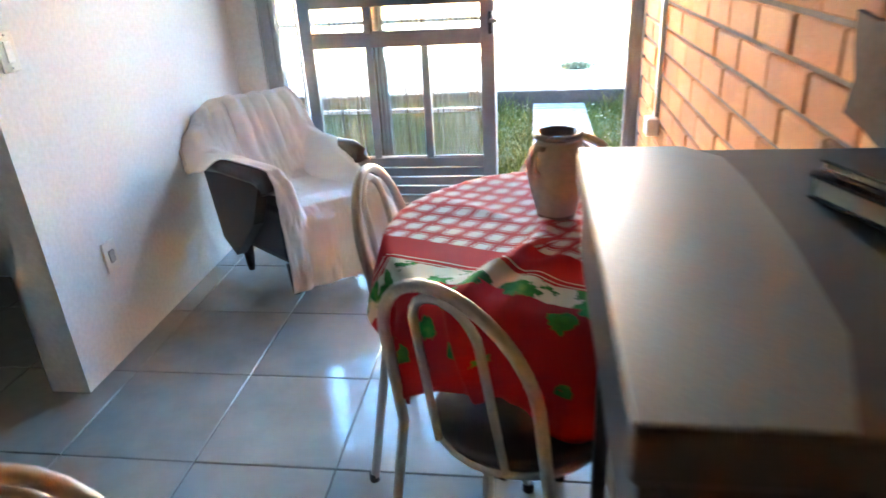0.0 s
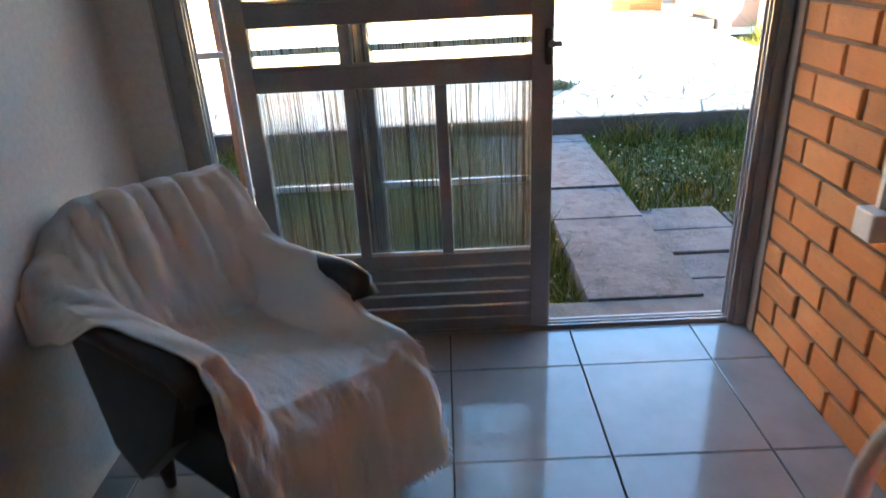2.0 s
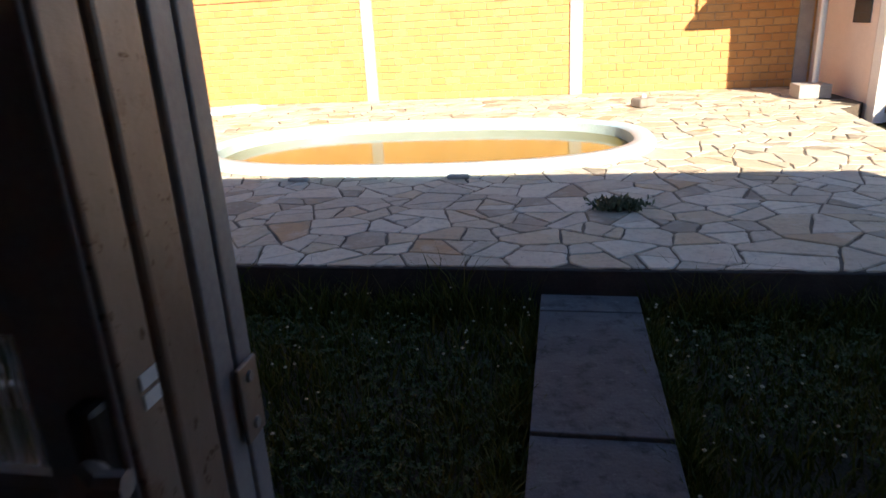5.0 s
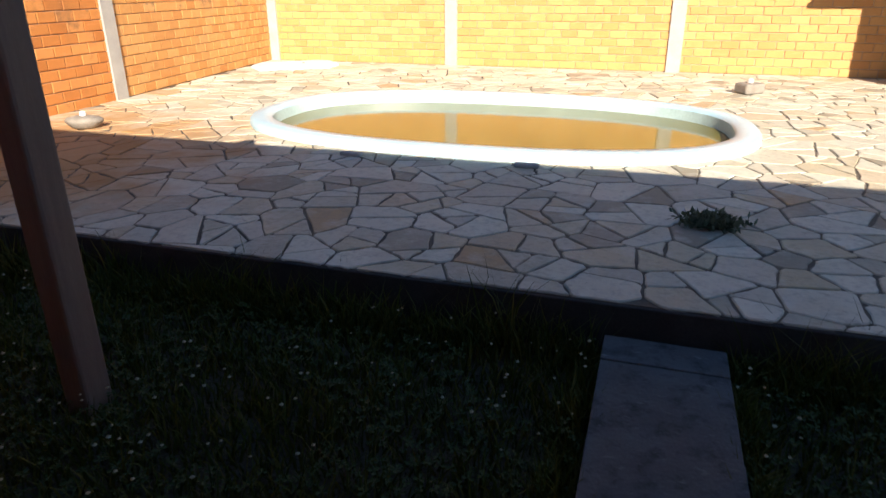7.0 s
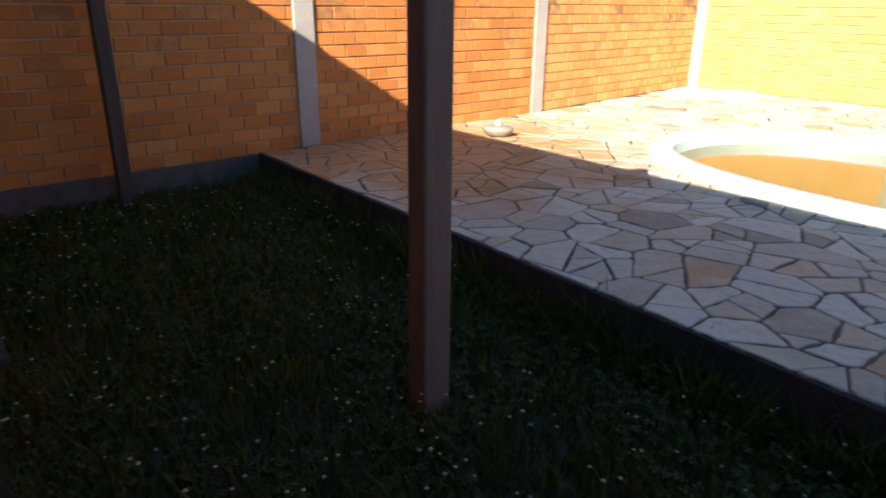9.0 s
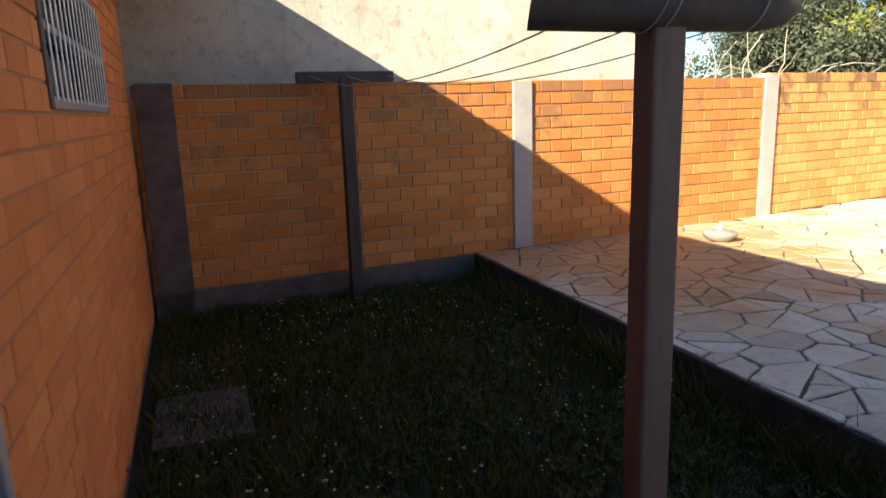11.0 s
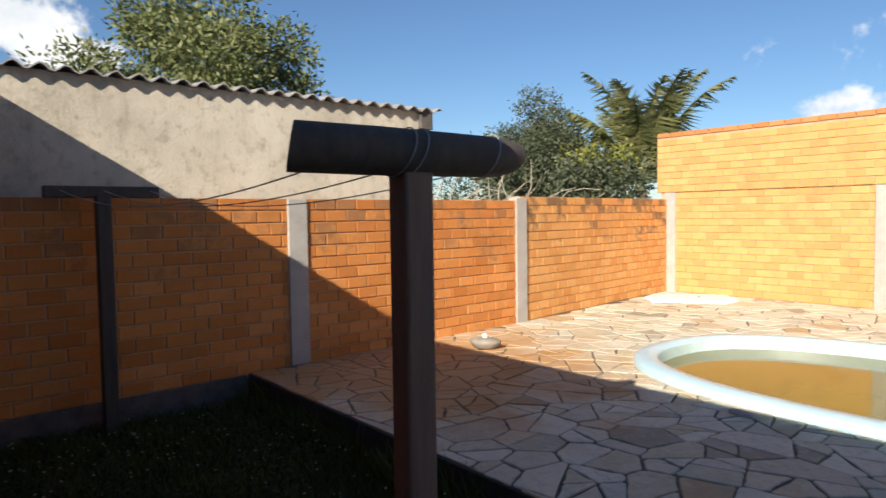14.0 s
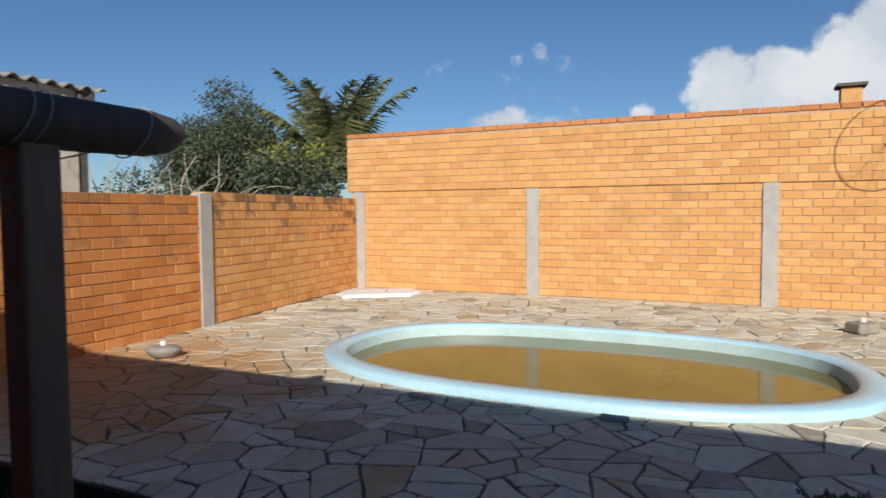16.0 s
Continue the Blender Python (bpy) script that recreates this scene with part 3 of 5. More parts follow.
def lay_bricks(wall, m, length, z0, courses, ch, bl, one, many, pick, holes=(), joint=0.012, thick=0.028):
    """Courses of bricks on a wall's face. Local x runs along it, -y points out of it."""
    unit = mesh_of("brick", brick_unit(bl - joint, ch - joint, thick), one)
    verts, faces, count = [], [], 0
    w, h = bl - joint, ch - joint
    for r in range(courses):
        zc = z0 + (r + 0.5) * ch
        u = -bl / 2 if r % 2 else 0.0
        while u < length:
            for a, b in spans(max(u, 0) + joint / 2, min(u + bl, length) - joint / 2, zc, holes):
                if b - a < 0.03:
                    continue
                dy = random.uniform(-0.0025, 0.0025)
                mid = (a + b) / 2
                if abs((b - a) - w) < 0.002 and count < 300 and pick(mid, zc):
                    ob = new("brick", unit)
                    ob.parent = wall
                    ob.matrix_world = m @ pose(mid + random.uniform(-0.002, 0.002), dy, zc, 0, 0, random.uniform(-0.3, 0.3))
                    count += 1
                else:
                    n = len(verts)
                    e = 0.004
                    for x, y, z in ((a, dy + e, -h / 2), (b, dy + e, -h / 2), (b, dy + e, h / 2), (a, dy + e, h / 2), (a + e, dy, -h / 2 + e), (b - e, dy, -h / 2 + e), (b - e, dy, h / 2 - e), (a + e, dy, h / 2 - e),
                                    (a, dy + thick, -h / 2), (b, dy + thick, -h / 2), (b, dy + thick, h / 2), (a, dy + thick, h / 2)):
                        verts.append(m @ Vector((x, y, z + zc)))
                    for f in ((4, 5, 6, 7), (0, 1, 5, 4), (1, 2, 6, 5), (2, 3, 7, 6), (3, 0, 4, 7), (8, 9, 1, 0), (9, 10, 2, 1), (10, 11, 3, 2), (11, 8, 0, 3)):
                        faces.append(tuple(n + i for i in f))
            u += bl
    if faces:
        rest = new("brickwork", raw("brickwork", verts, faces, many))
        rest.parent = wall
        tagged(rest, kind="stuff")


def place(ox, oy, ang):
    return pose(ox, oy, 0, 0, 0, ang)


room_wall = structure("wall_right", box(B(), 1.112, 1.24, -5.0, 0.16, -0.006, 2.6), M_RMORTAR, "orange face brick wall with deep dark joints", "wall")
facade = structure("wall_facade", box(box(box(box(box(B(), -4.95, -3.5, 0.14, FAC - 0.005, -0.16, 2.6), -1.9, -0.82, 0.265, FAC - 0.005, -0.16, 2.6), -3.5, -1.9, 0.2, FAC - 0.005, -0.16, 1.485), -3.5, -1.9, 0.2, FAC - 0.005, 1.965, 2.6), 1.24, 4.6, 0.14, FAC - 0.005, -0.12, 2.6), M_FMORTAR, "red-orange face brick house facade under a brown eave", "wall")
Q0, Q1, Q2 = Vector((-4.87, 0.32, 0)), Vector((-5.27, 6.80, 0)), Vector((-5.84, 11.07, 0))


def slab_between(a, b, z0, z1, t):
    d = (b - a).normalized()
    n = Vector((-d.y, d.x, 0))
    bm = B()
    low = [a, b, b + n * t, a + n * t]
    vs = [bm.verts.new((q.x, q.y, z)) for z in (z0, z1) for q in low]
    for f in ((0, 1, 2, 3), (4, 5, 6, 7), (0, 1, 5, 4), (1, 2, 6, 5), (2, 3, 7, 6), (3, 0, 4, 7)):
        bm.faces.new([vs[i] for i in f])
    return bm


OUT = 0.012
wall_q = structure("wall_yard_side", slab_between(Q0, Q1, -0.16, 1.66, 0.14), M_MORTAR, "orange brick yard wall with grey concrete posts, half in shade", "wall")
wall_q2 = structure("wall_yard_side_far", slab_between(Q1, Q2, -0.16, 1.72, 0.14), M_MORTAR, "sunlit orange brick yard wall with sooty top courses", "wall")
wall_p = structure("wall_yard_back", box(B(), -5.95, 9.0, 11.07, 11.2, -0.12, 1.83), M_MORTAR, "sunlit orange brick yard wall behind the pool", "wall")
wall_high = structure("wall_yard_back_upper", box(B(), -6.02, 9.0, 11.05, 11.25, 1.834, 2.80), M_MORTAR, "taller brick wall of the neighbouring building above the yard wall", "wall")
bm = B()
d01 = (Q1 - Q0).normalized()
for base, a, b in ((0.0, Q0, Q1),):
    box(bm, 0, (b - a).length * 0.42, -0.035, 0.0, -0.16, 0.10, 0.004, place(a.x, a.y, math.degrees(math.atan2((b - a).y, (b - a).x))))
structure("wall_footing", bm, M_DCONC, "stained concrete footing along the yard wall", "wall")


def pillar(x, y, z1, ang, w=0.2, mat=None, z0=0.0):
    bm = B()
    box(bm, -w / 2, w / 2, -0.035, 0.10, z0, z1, 0.005, place(x, y, ang))
    return structure("concrete_pillar", bm, mat or M_CONC, "pale grey concrete post set in the brick yard wall", "pillar")


qa = math.degrees(math.atan2((Q1 - Q0).y, (Q1 - Q0).x))
qb = math.degrees(math.atan2((Q2 - Q1).y, (Q2 - Q1).x))
# the post next to the house takes the darker concrete, the others the pale one
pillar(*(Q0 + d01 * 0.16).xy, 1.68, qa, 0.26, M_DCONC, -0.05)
pillar(*(Q0 + d01 * 3.28).xy, 1.665, qa, 0.2)
pillar(Q1.x, Q1.y, 1.70, qa, 0.2)
pillar(-5.76, 11.06, 1.83, 0, 0.2)
for px in (-2.54, 0.86, 4.2):
    pillar(px, 11.06, 1.83, 0, 0.2)

# wall of the neighbour's shed above the yard wall, with a corrugated roof edge
structure("neighbour_shed_wall", box(B(), -5.6, -5.32, -1.0, 5.25, -0.1, 2.66, 0.006), M_OLDPL, "weathered plaster wall of the neighbouring shed", "wall")
bm = B()
n = 200
ring = []
for i in range(n + 1):
    y = -1.2 + 6.72 * i / n
    z = 2.70 + 0.028 * math.cos(2 * math.pi * y / 0.177)
    ring.append([bm.verts.new((x, y, z + dz - (x + 5.6) * 0.06)) for x, dz in ((-5.24, 0), (-8.5, 0), (-8.5, -0.012), (-5.24, -0.012))])
for a, b in zip(ring, ring[1:]):
    for j in range(4):
        bm.faces.new((a[j], a[(j + 1) % 4], b[(j + 1) % 4], b[j]))
structure("shed_roof_sheet", bm, M_CORR, "corrugated fibre cement roof sheet of the shed", "roof")
structure("shed_roof_beam", box(box(B(), -5.55, -5.28, 5.25, 5.42, 2.46, 2.68, 0.01), -5.5, -5.34, 5.252, 5.36, -0.1, 2.2), M_DCONC, "stained concrete beam end under the shed roof", "beam")

# Added walls: the near one casts slanting shade on the annex, the far one closes the yard
structure("wall_yard_east", box(box(B(), 6.5, 6.66, 4.3, 8.19, -0.16, 2.57), 8.9, 9.06, 0.3, 8.19, -0.16, 1.7), M_OLDPL, "plain weathered plaster walls added to close the yard and shade the annex", "wall")

# ---- ground ----
structure("ground", box(B(), -400, 400, -300, 400, -0.40, -0.13), M_SOIL, "dark soil ground under the yard grass", "ground")

# ---- path slabs ----
path = thing("garden_path", "worn grey concrete slab path across the grass", "path", kind="structure")
YJ = [0.445, 0.853, 1.33, 1.80, 2.29, 2.79, 2.985]
for i, (a, b) in enumerate(zip(YJ, YJ[1:])):
    bm = B()
    box(bm, 0.565, 1.035, a + 0.003, b - 0.003, -0.14, 0.0, 0.005, pose(0, 0, random.uniform(-0.006, 0.006), random.uniform(-0.4, 0.4), random.uniform(-0.4, 0.4), 0))
    part("path_slab", bm, M_SLAB, path)
for x0, x1, a, b in ((1.06, 1.50, 0.965, 1.235), (1.06, 1.49, 1.245, 1.55), (1.055, 1.42, 0.71, 0.955), (1.06, 1.52, 0.445, 0.70), (1.45, 1.98, 0.55, 0.95), (1.53, 1.95, 1.18, 1.52)):
    bm = B()
    box(bm, x0, x1, a, b, -0.2, -0.055 if x0 < 1.5 else -0.085, 0.008, pose(0, 0, random.uniform(-0.004, 0.004), random.uniform(-0.2, 0.2), random.uniform(-0.2, 0.2), 0))
    part("path_slab", bm, M_SLAB, path)
for x0, x1, a, b in ((-3.2, -2.6, 0.38, 0.85), (-3.75, -3.25, 0.38, 0.86), (-4.3, -3.8, 0.37, 0.85)):
    bm = B()
    box(bm, x0, x1, a, b, -0.18, -0.10, 0.008, pose(0, 0, random.uniform(-0.01, 0.0), random.uniform(-0.8, 0.8), random.uniform(-0.8, 0.8), 0))
    part("path_slab", bm, M_DCONC, path)

# ---- pool deck ----
PCX, PCY, PA, PB = -0.81, 6.67, 2.36, 1.46
CURB = 3.07


def oval(a, b, ang, e=2.5):
    c, s = math.cos(ang), math.sin(ang)
    r = (abs(c / a) ** e + abs(s / b) ** e) ** (-1 / e)
    return Vector((PCX + r * c, PCY + r * s, 0))


def deck_left(y):
    return (Q0 + (Q1 - Q0) * ((y - Q0.y) / (Q1.y - Q0.y))).x if y < Q1.y else (Q1 + (Q2 - Q1) * ((y - Q1.y) / (Q2.y - Q1.y))).x


def deck_right(y):
    return 3.35 + 0.10 * (y - CURB)


bm = B()
outer = [(deck_left(CURB), CURB + 0.01), (deck_right(CURB), CURB + 0.01), (deck_right(8.6), 8.6), (4.4, 8.9), (4.4, 11.07), (-5.84, 11.07), (deck_left(6.8), 6.8)]
NS = 72
inner = [oval(PA - 0.1, PB - 0.1, 2 * math.pi * i / NS) for i in range(NS)]
# a ring-shaped slab: outer border sampled by angle, joined to the pool's hole
oring = []
for i in range(NS):
    a = 2 * math.pi * i / NS
    d = Vector((math.cos(a), math.sin(a)))
    best = 99
    for (x0, y0), (x1, y1) in zip(outer, outer[1:] + outer[:1]):
        ex, ey = x1 - x0, y1 - y0
        det = d.x * -ey + ex * d.y
        if abs(det) > 1e-9:
            t = ((x0 - PCX) * -ey + ex * (y0 - PCY)) / det
            s = (d.x * (y0 - PCY) - d.y * (x0 - PCX)) / det
            if t > 0 and -1e-6 <= s <= 1 + 1e-6:
                best = min(best, t)
    oring.append(Vector((PCX + best * d.x, PCY + best * d.y, 0)))
vo = [[bm.verts.new((q.x, q.y, z)) for q in ring] for ring, z in ((oring, -0.16), (oring, 0.111), (inner, 0.111), (inner, -0.16))]
for one, two in zip(vo, vo[1:]):
    for j in range(NS):
        bm.faces.new((one[j], one[(j + 1) % NS], two[(j + 1) % NS], two[j]))
deck = structure("pavement", bm, M_JOINT, "irregular flagstone pool deck laid in mortar", "pavement")
structure("deck_kerb", box(B(), deck_left(CURB) + 0.02, deck_right(CURB), CURB - 0.01, CURB + 0.05, -0.16, 0.108, 0.006), M_KERB, "very dark concrete edge of the raised pool deck", "kerb")


def clip(poly, nx, ny, c):
    out = []
    for (x0, y0), (x1, y1) in zip(poly, poly[1:] + poly[:1]):
        d0, d1 = nx * x0 + ny * y0 - c, nx * x1 + ny * y1 - c
        if d0 <= 0:
            out.append((x0, y0))
        if d0 * d1 < 0:
            t = d0 / (d0 - d1)
            out.append((x0 + t * (x1 - x0), y0 + t * (y1 - y0)))
    return out


def inside_pool(x, y, grow=0.0):
    return (abs((x - PCX) / (PA + grow)) ** 2.5 + abs((y - PCY) / (PB + grow)) ** 2.5) < 1


def flagstones():
    """Angular flags of uneven size: cells round large and small seeds, the largest broken once more."""
    rng = random.Random(7)
    sx, sy, sr = np.empty(0), np.empty(0), np.empty(0)
    for size, tries in ((0.31, 260), (0.25, 900), (0.195, 2200), (0.15, 3600), (0.11, 3000)):
        for _ in range(tries):
            x, y, rad = rng.uniform(-6.4, 4.7), rng.uniform(CURB - 0.35, 11.4), size * rng.uniform(0.9, 1.1)
            if not len(sx) or np.all(np.hypot(sx - x, (sy - y) * 1.12) > 0.80 * (sr + rad)):
                sx, sy, sr = np.append(sx, x), np.append(sy, y), np.append(sr, rad)
    todo = []
    for x, y, rad in zip(sx.tolist(), sy.tolist(), sr.tolist()):
        poly = [(x - 0.8, max(y - 0.8, CURB + 0.004)), (x + 0.8, max(y - 0.8, CURB + 0.004)), (x + 0.8, min(y + 0.8, 11.06)), (x - 0.8, min(y + 0.8, 11.06))]
        for n in np.nonzero((np.hypot(sx - x, sy - y) < 1.5) & (np.hypot(sx - x, sy - y) > 0))[0].tolist():
            qx, qy, qr = float(sx[n]), float(sy[n]), float(sr[n])
            dx, dy = qx - x, qy - y
            dd = math.hypot(dx, dy)
            if len(poly) > 2:
                poly = clip(poly, dx / dd, dy / dd, (qx * qx + qy * qy - x * x - y * y + 0.7 * (rad * rad - qr * qr)) / (2 * dd))
        if len(poly) > 2:
            todo.append(poly)
    flags = []
    while todo:
        poly = todo.pop()
        area = abs(sum(a[0] * b[1] - b[0] * a[1] for a, b in zip(poly, poly[1:] + poly[:1]))) / 2
        cx, cy = sum(q[0] for q in poly) / len(poly), sum(q[1] for q in poly) / len(poly)
        sxx = sum((q[0] - cx) ** 2 for q in poly)
        syy = sum((q[1] - cy) ** 2 for q in poly)
        sxy = sum((q[0] - cx) * (q[1] - cy) for q in poly)
        main = 0.5 * math.atan2(2 * sxy, sxx - syy)
        if area < 0.045 or (area < 0.10 and rng.random() < 0.45) or (area < 0.20 and rng.random() < 0.12):
            flags.append(poly)
            continue
        ang = main + rng.uniform(-0.75, 0.75)
        nx, ny = math.cos(ang), math.sin(ang)
        sp = [nx * q[0] + ny * q[1] for q in poly]
        c = min(sp) + (max(sp) - min(sp)) * rng.uniform(0.34, 0.66)
        for half in (clip(poly, nx, ny, c), clip(poly, -nx, -ny, -c)):
            if len(half) > 2:
                todo.append(half)
    verts, faces, count = [], [], 0
    for poly in flags:
        cx, cy = sum(q[0] for q in poly) / len(poly), sum(q[1] for q in poly) / len(poly)
        if inside_pool(cx, cy, -0.2) or cx > deck_right(min(cy, 8.6)) + 0.1 or cx < deck_left(cy):
            continue
        gap = rng.uniform(0.004, 0.010)
        ccw = sum(a[0] * b[1] - b[0] * a[1] for a, b in zip(poly, poly[1:] + poly[:1])) > 0
        small = poly
        for (x0, y0), (x1, y1) in zip(poly, poly[1:] + poly[:1]):
            ln = math.hypot(x1 - x0, y1 - y0)
            if ln < 1e-6:
                continue
            nx, ny = ((y1 - y0) / ln, -(x1 - x0) / ln) if ccw else (-(y1 - y0) / ln, (x1 - x0) / ln)
            small = clip(small, nx, ny, nx * x0 + ny * y0 - gap * rng.uniform(0.2, 1.25)) if len(small) > 2 else small
        # knock off the sharp corners and roughen the sides
        rough = []
        m = len(small)
        for i in range(m):
            (ax, ay), (bx, by), (qx, qy) = small[i - 1], small[i], small[(i + 1) % m]
            la, lb = math.hypot(ax - bx, ay - by), math.hypot(qx - bx, qy - by)
            ca, cb = min(rng.uniform(0.004, 0.03), 0.3 * la), min(rng.uniform(0.004, 0.03), 0.3 * lb)
            if la > 1e-6 and lb > 1e-6:
                rough += [(bx + (ax - bx) / la * ca, by + (ay - by) / la * ca), (bx + (qx - bx) / lb * cb, by + (qy - by) / lb * cb)]
                for share in ((0.33, 0.67) if lb > 0.22 else (0.5,) if lb > 0.12 else ()):
                    w = rng.uniform(-0.011, 0.003)
                    mx, my = bx + (qx - bx) * share, by + (qy - by) * share
                    dx, dy = mx - cx, my - cy
                    dd = math.hypot(dx, dy) or 1
                    rough.append((mx + dx / dd * w, my + dy / dd * w))
        moved = []
        for px, py in rough:
            px = min(max(px, deck_left(py) + 0.01), deck_right(py) if py < 8.6 else 4.36)
            if inside_pool(px, py, -0.1):
                q = oval(PA - 0.1, PB - 0.1, math.atan2(py - PCY, px - PCX))
                px, py = q.x, q.y
            moved.append((px, py))
        poly = [q for i, q in enumerate(moved) if math.hypot(q[0] - moved[i - 1][0], q[1] - moved[i - 1][1]) > 0.003]
        area = sum(a[0] * b[1] - b[0] * a[1] for a, b in zip(poly, poly[1:] + poly[:1])) / 2
        if len(poly) < 3 or abs(area) < 0.004:
            continue
        top = 0.118 + rng.uniform(-0.002, 0.003)
        e, vs, m = 0.006, [], len(poly)
        tx, ty = rng.uniform(-0.005, 0.005), rng.uniform(-0.005, 0.005)
        for scale, z in ((0, 0.09), (0, top - 0.005), (e, top)):
            for px, py in poly:
                dx, dy = px - cx, py - cy
                f = max(0.0, 1 - scale / max(0.02, math.hypot(dx, dy)))
                vs.append((dx * f, dy * f, z + (tx * dx + ty * dy if z > 0.1 else 0)))
        fs = [tuple(2 * m + i for i in range(m))]
        for lay in (0, 1):
            fs += [(lay * m + i, lay * m + (i + 1) % m, (lay + 1) * m + (i + 1) % m, (lay + 1) * m + i) for i in range(m)]
        if count < 300 and cy < 5.3 and -3.6 < cx < 2.6:
            ob = new("flagstone", raw("flagstone", vs, fs, M_STONE1))
            ob.parent = deck
            ob.location = (cx, cy, 0)
            count += 1
        else:
            n0 = len(verts)
            verts.extend((a + cx, b + cy, c) for a, b, c in vs)
            faces.extend(tuple(n0 + i for i in f) for f in fs)
    rest = new("flagstones", raw("flagstones", verts, faces, M_STONE2))
    rest.parent = deck
    tagged(rest, kind="stuff")


# ---- pool ----
pool = thing("swimming_pool", "oval pale blue fibreglass pool with murky low water", "pool")
bm = B()
prof = [(0.0, 0.112), (0.0, 0.165), (-0.02, 0.185), (-0.10, 0.192), (-0.19, 0.188), (-0.205, 0.165)]
rings = []
for off, z in prof:
    rings.append([bm.verts.new((*oval(PA + off, PB + off, 2 * math.pi * i / 96).xy, z)) for i in range(96)])
for one, two in zip(rings, rings[1:]):
    for j in range(96):
        bm.faces.new((one[j], one[(j + 1) % 96], two[(j + 1) % 96], two[j]))
part("rim", bm, M_POOL, pool, smooth=True)
bm = B()
rings = []
for off, z in ((-0.205, 0.165), (-0.215, 0.05), (-0.24, -0.12), (-0.3, -0.28)):
    rings.append([bm.verts.new((*oval(PA + off, PB + off, 2 * math.pi * i / 96).xy, z)) for i in range(96)])
for one, two in zip(rings, rings[1:]):
    for j in range(96):
        bm.faces.new((one[j], one[(j + 1) % 96], two[(j + 1) % 96], two[j]))
bm.faces.new(rings[-1])
part("basin", bm, M_POOLIN, pool, "green-stained basin wall", smooth=True)
bm = B()
bm.faces.new([bm.verts.new((*oval(PA - 0.222, PB - 0.222, 2 * math.pi * i / 96).xy, 0.068)) for i in range(96)])
part("water", bm, M_WATER, pool, "still murky yellow-brown water")

# ---- annex at the far right ----
annex = thing("annex_building", "white and pale pink annex with a brown door", "building")
part("wall", box(box(B(), 4.4, 9.0, 8.75, 11.07, -0.1, 2.6), 4.84, 9.0, 8.2, 8.746, -0.1, 3.2), M_WHITE, annex)
part("side_wall", box(B(), 4.34, 4.396, 8.95, 11.06, -0.1, 2.6), M_PINK, annex, "pale pink side wall")
part("pier", box(B(), 4.34, 4.46, 8.70, 8.946, -0.1, 2.6, 0.006), M_WHITE, annex)
dr = part("door", box(B(), 4.46, 4.84, 8.70, 8.744, 0.02, 2.1, 0.004), M_BROWNDOOR, annex, "brown painted door")
wn_ = part("window", box(B(), 4.325, 4.338, 9.15, 9.65, 1.05, 1.9), M_DARKGLASS, annex, "small dark window")
part("roof", box(B(), 4.2, 9.2, 8.1, 11.3, 3.21, 3.3), M_ROOF, annex)
part("porch_roof", box(B(), 3.17, 4.336, 9.7, 11.05, 1.82, 1.88), M_ROOF, annex)
porch_post = thing("porch_post", "thin white steel porch post on a concrete block", "post")
part("pole", tube(B(), [(4.0, 9.75, 0.30), (4.0, 9.75, 1.819)], 0.04, 10), M_WBAR, porch_post)
part("foot", box(B(), 3.72, 4.12, 9.45, 9.86, 0.12, 0.30, 0.012), M_CONC, porch_post, "rough concrete foot block")

# ---- sliding door ----
DOOR_Y = 0.262


def bar_frame(bm, pieces):
    for x0, x1, y0, y1, z0, z1 in pieces:
        box(bm, x0, x1, y0, y1, z0, z1, 0.003)
    return bm


door = thing("sliding_door", "slid-open steel and fluted glass door leaf", "door", kind="structure")
part("stile", bar_frame(B(), [(0.305, 0.375, 0.248, 0.288, 0.018, 2.08)]), M_RUST, door, "worn steel edge stile with rust spots")
part("cover_strip", bar_frame(B(), [(0.303, 0.371, 0.2425, 0.2472, 0.018, 2.08)]), M_METAL, door)
part("stile", bar_frame(B(), [(-0.645, -0.585, 0.248, 0.288, 0.018, 2.08)]), M_METAL, door)
ROWS_Z = [(0.33, 0.93), (1.0, 1.13), (1.20, 2.0)]
for z0, z1 in ((0.018, 0.06), (0.28, 0.33), (0.93, 1.0), (1.13, 1.20), (2.0, 2.08)):
    part("rail", bar_frame(B(), [(-0.585, 0.305, 0.250, 0.286, z0, z1)]), M_METAL, door)
for x in (-0.285, 0.01):
    part("muntin", bar_frame(B(), [(x - 0.02, x + 0.02, 0.252, 0.284, 0.33, 0.93)]), M_METAL, door)
    part("muntin", bar_frame(B(), [(x - 0.02, x + 0.02, 0.252, 0.284, 1.20, 2.0)]), M_METAL, door)
part("muntin", bar_frame(B(), [(-0.305, -0.265, 0.252, 0.284, 1.0, 1.13)]), M_METAL, door)
for i in range(4):
    z = 0.062 + i * 0.054
    bm = B()
    box(bm, -0.585, 0.305, -0.012, 0.008, 0, 0.05, 0.003, pose(0, 0.266, z, 6, 0, 0))
    part("slat", bm, M_METAL, door, "overlapping steel kick panel slat" if i == 0 else "")
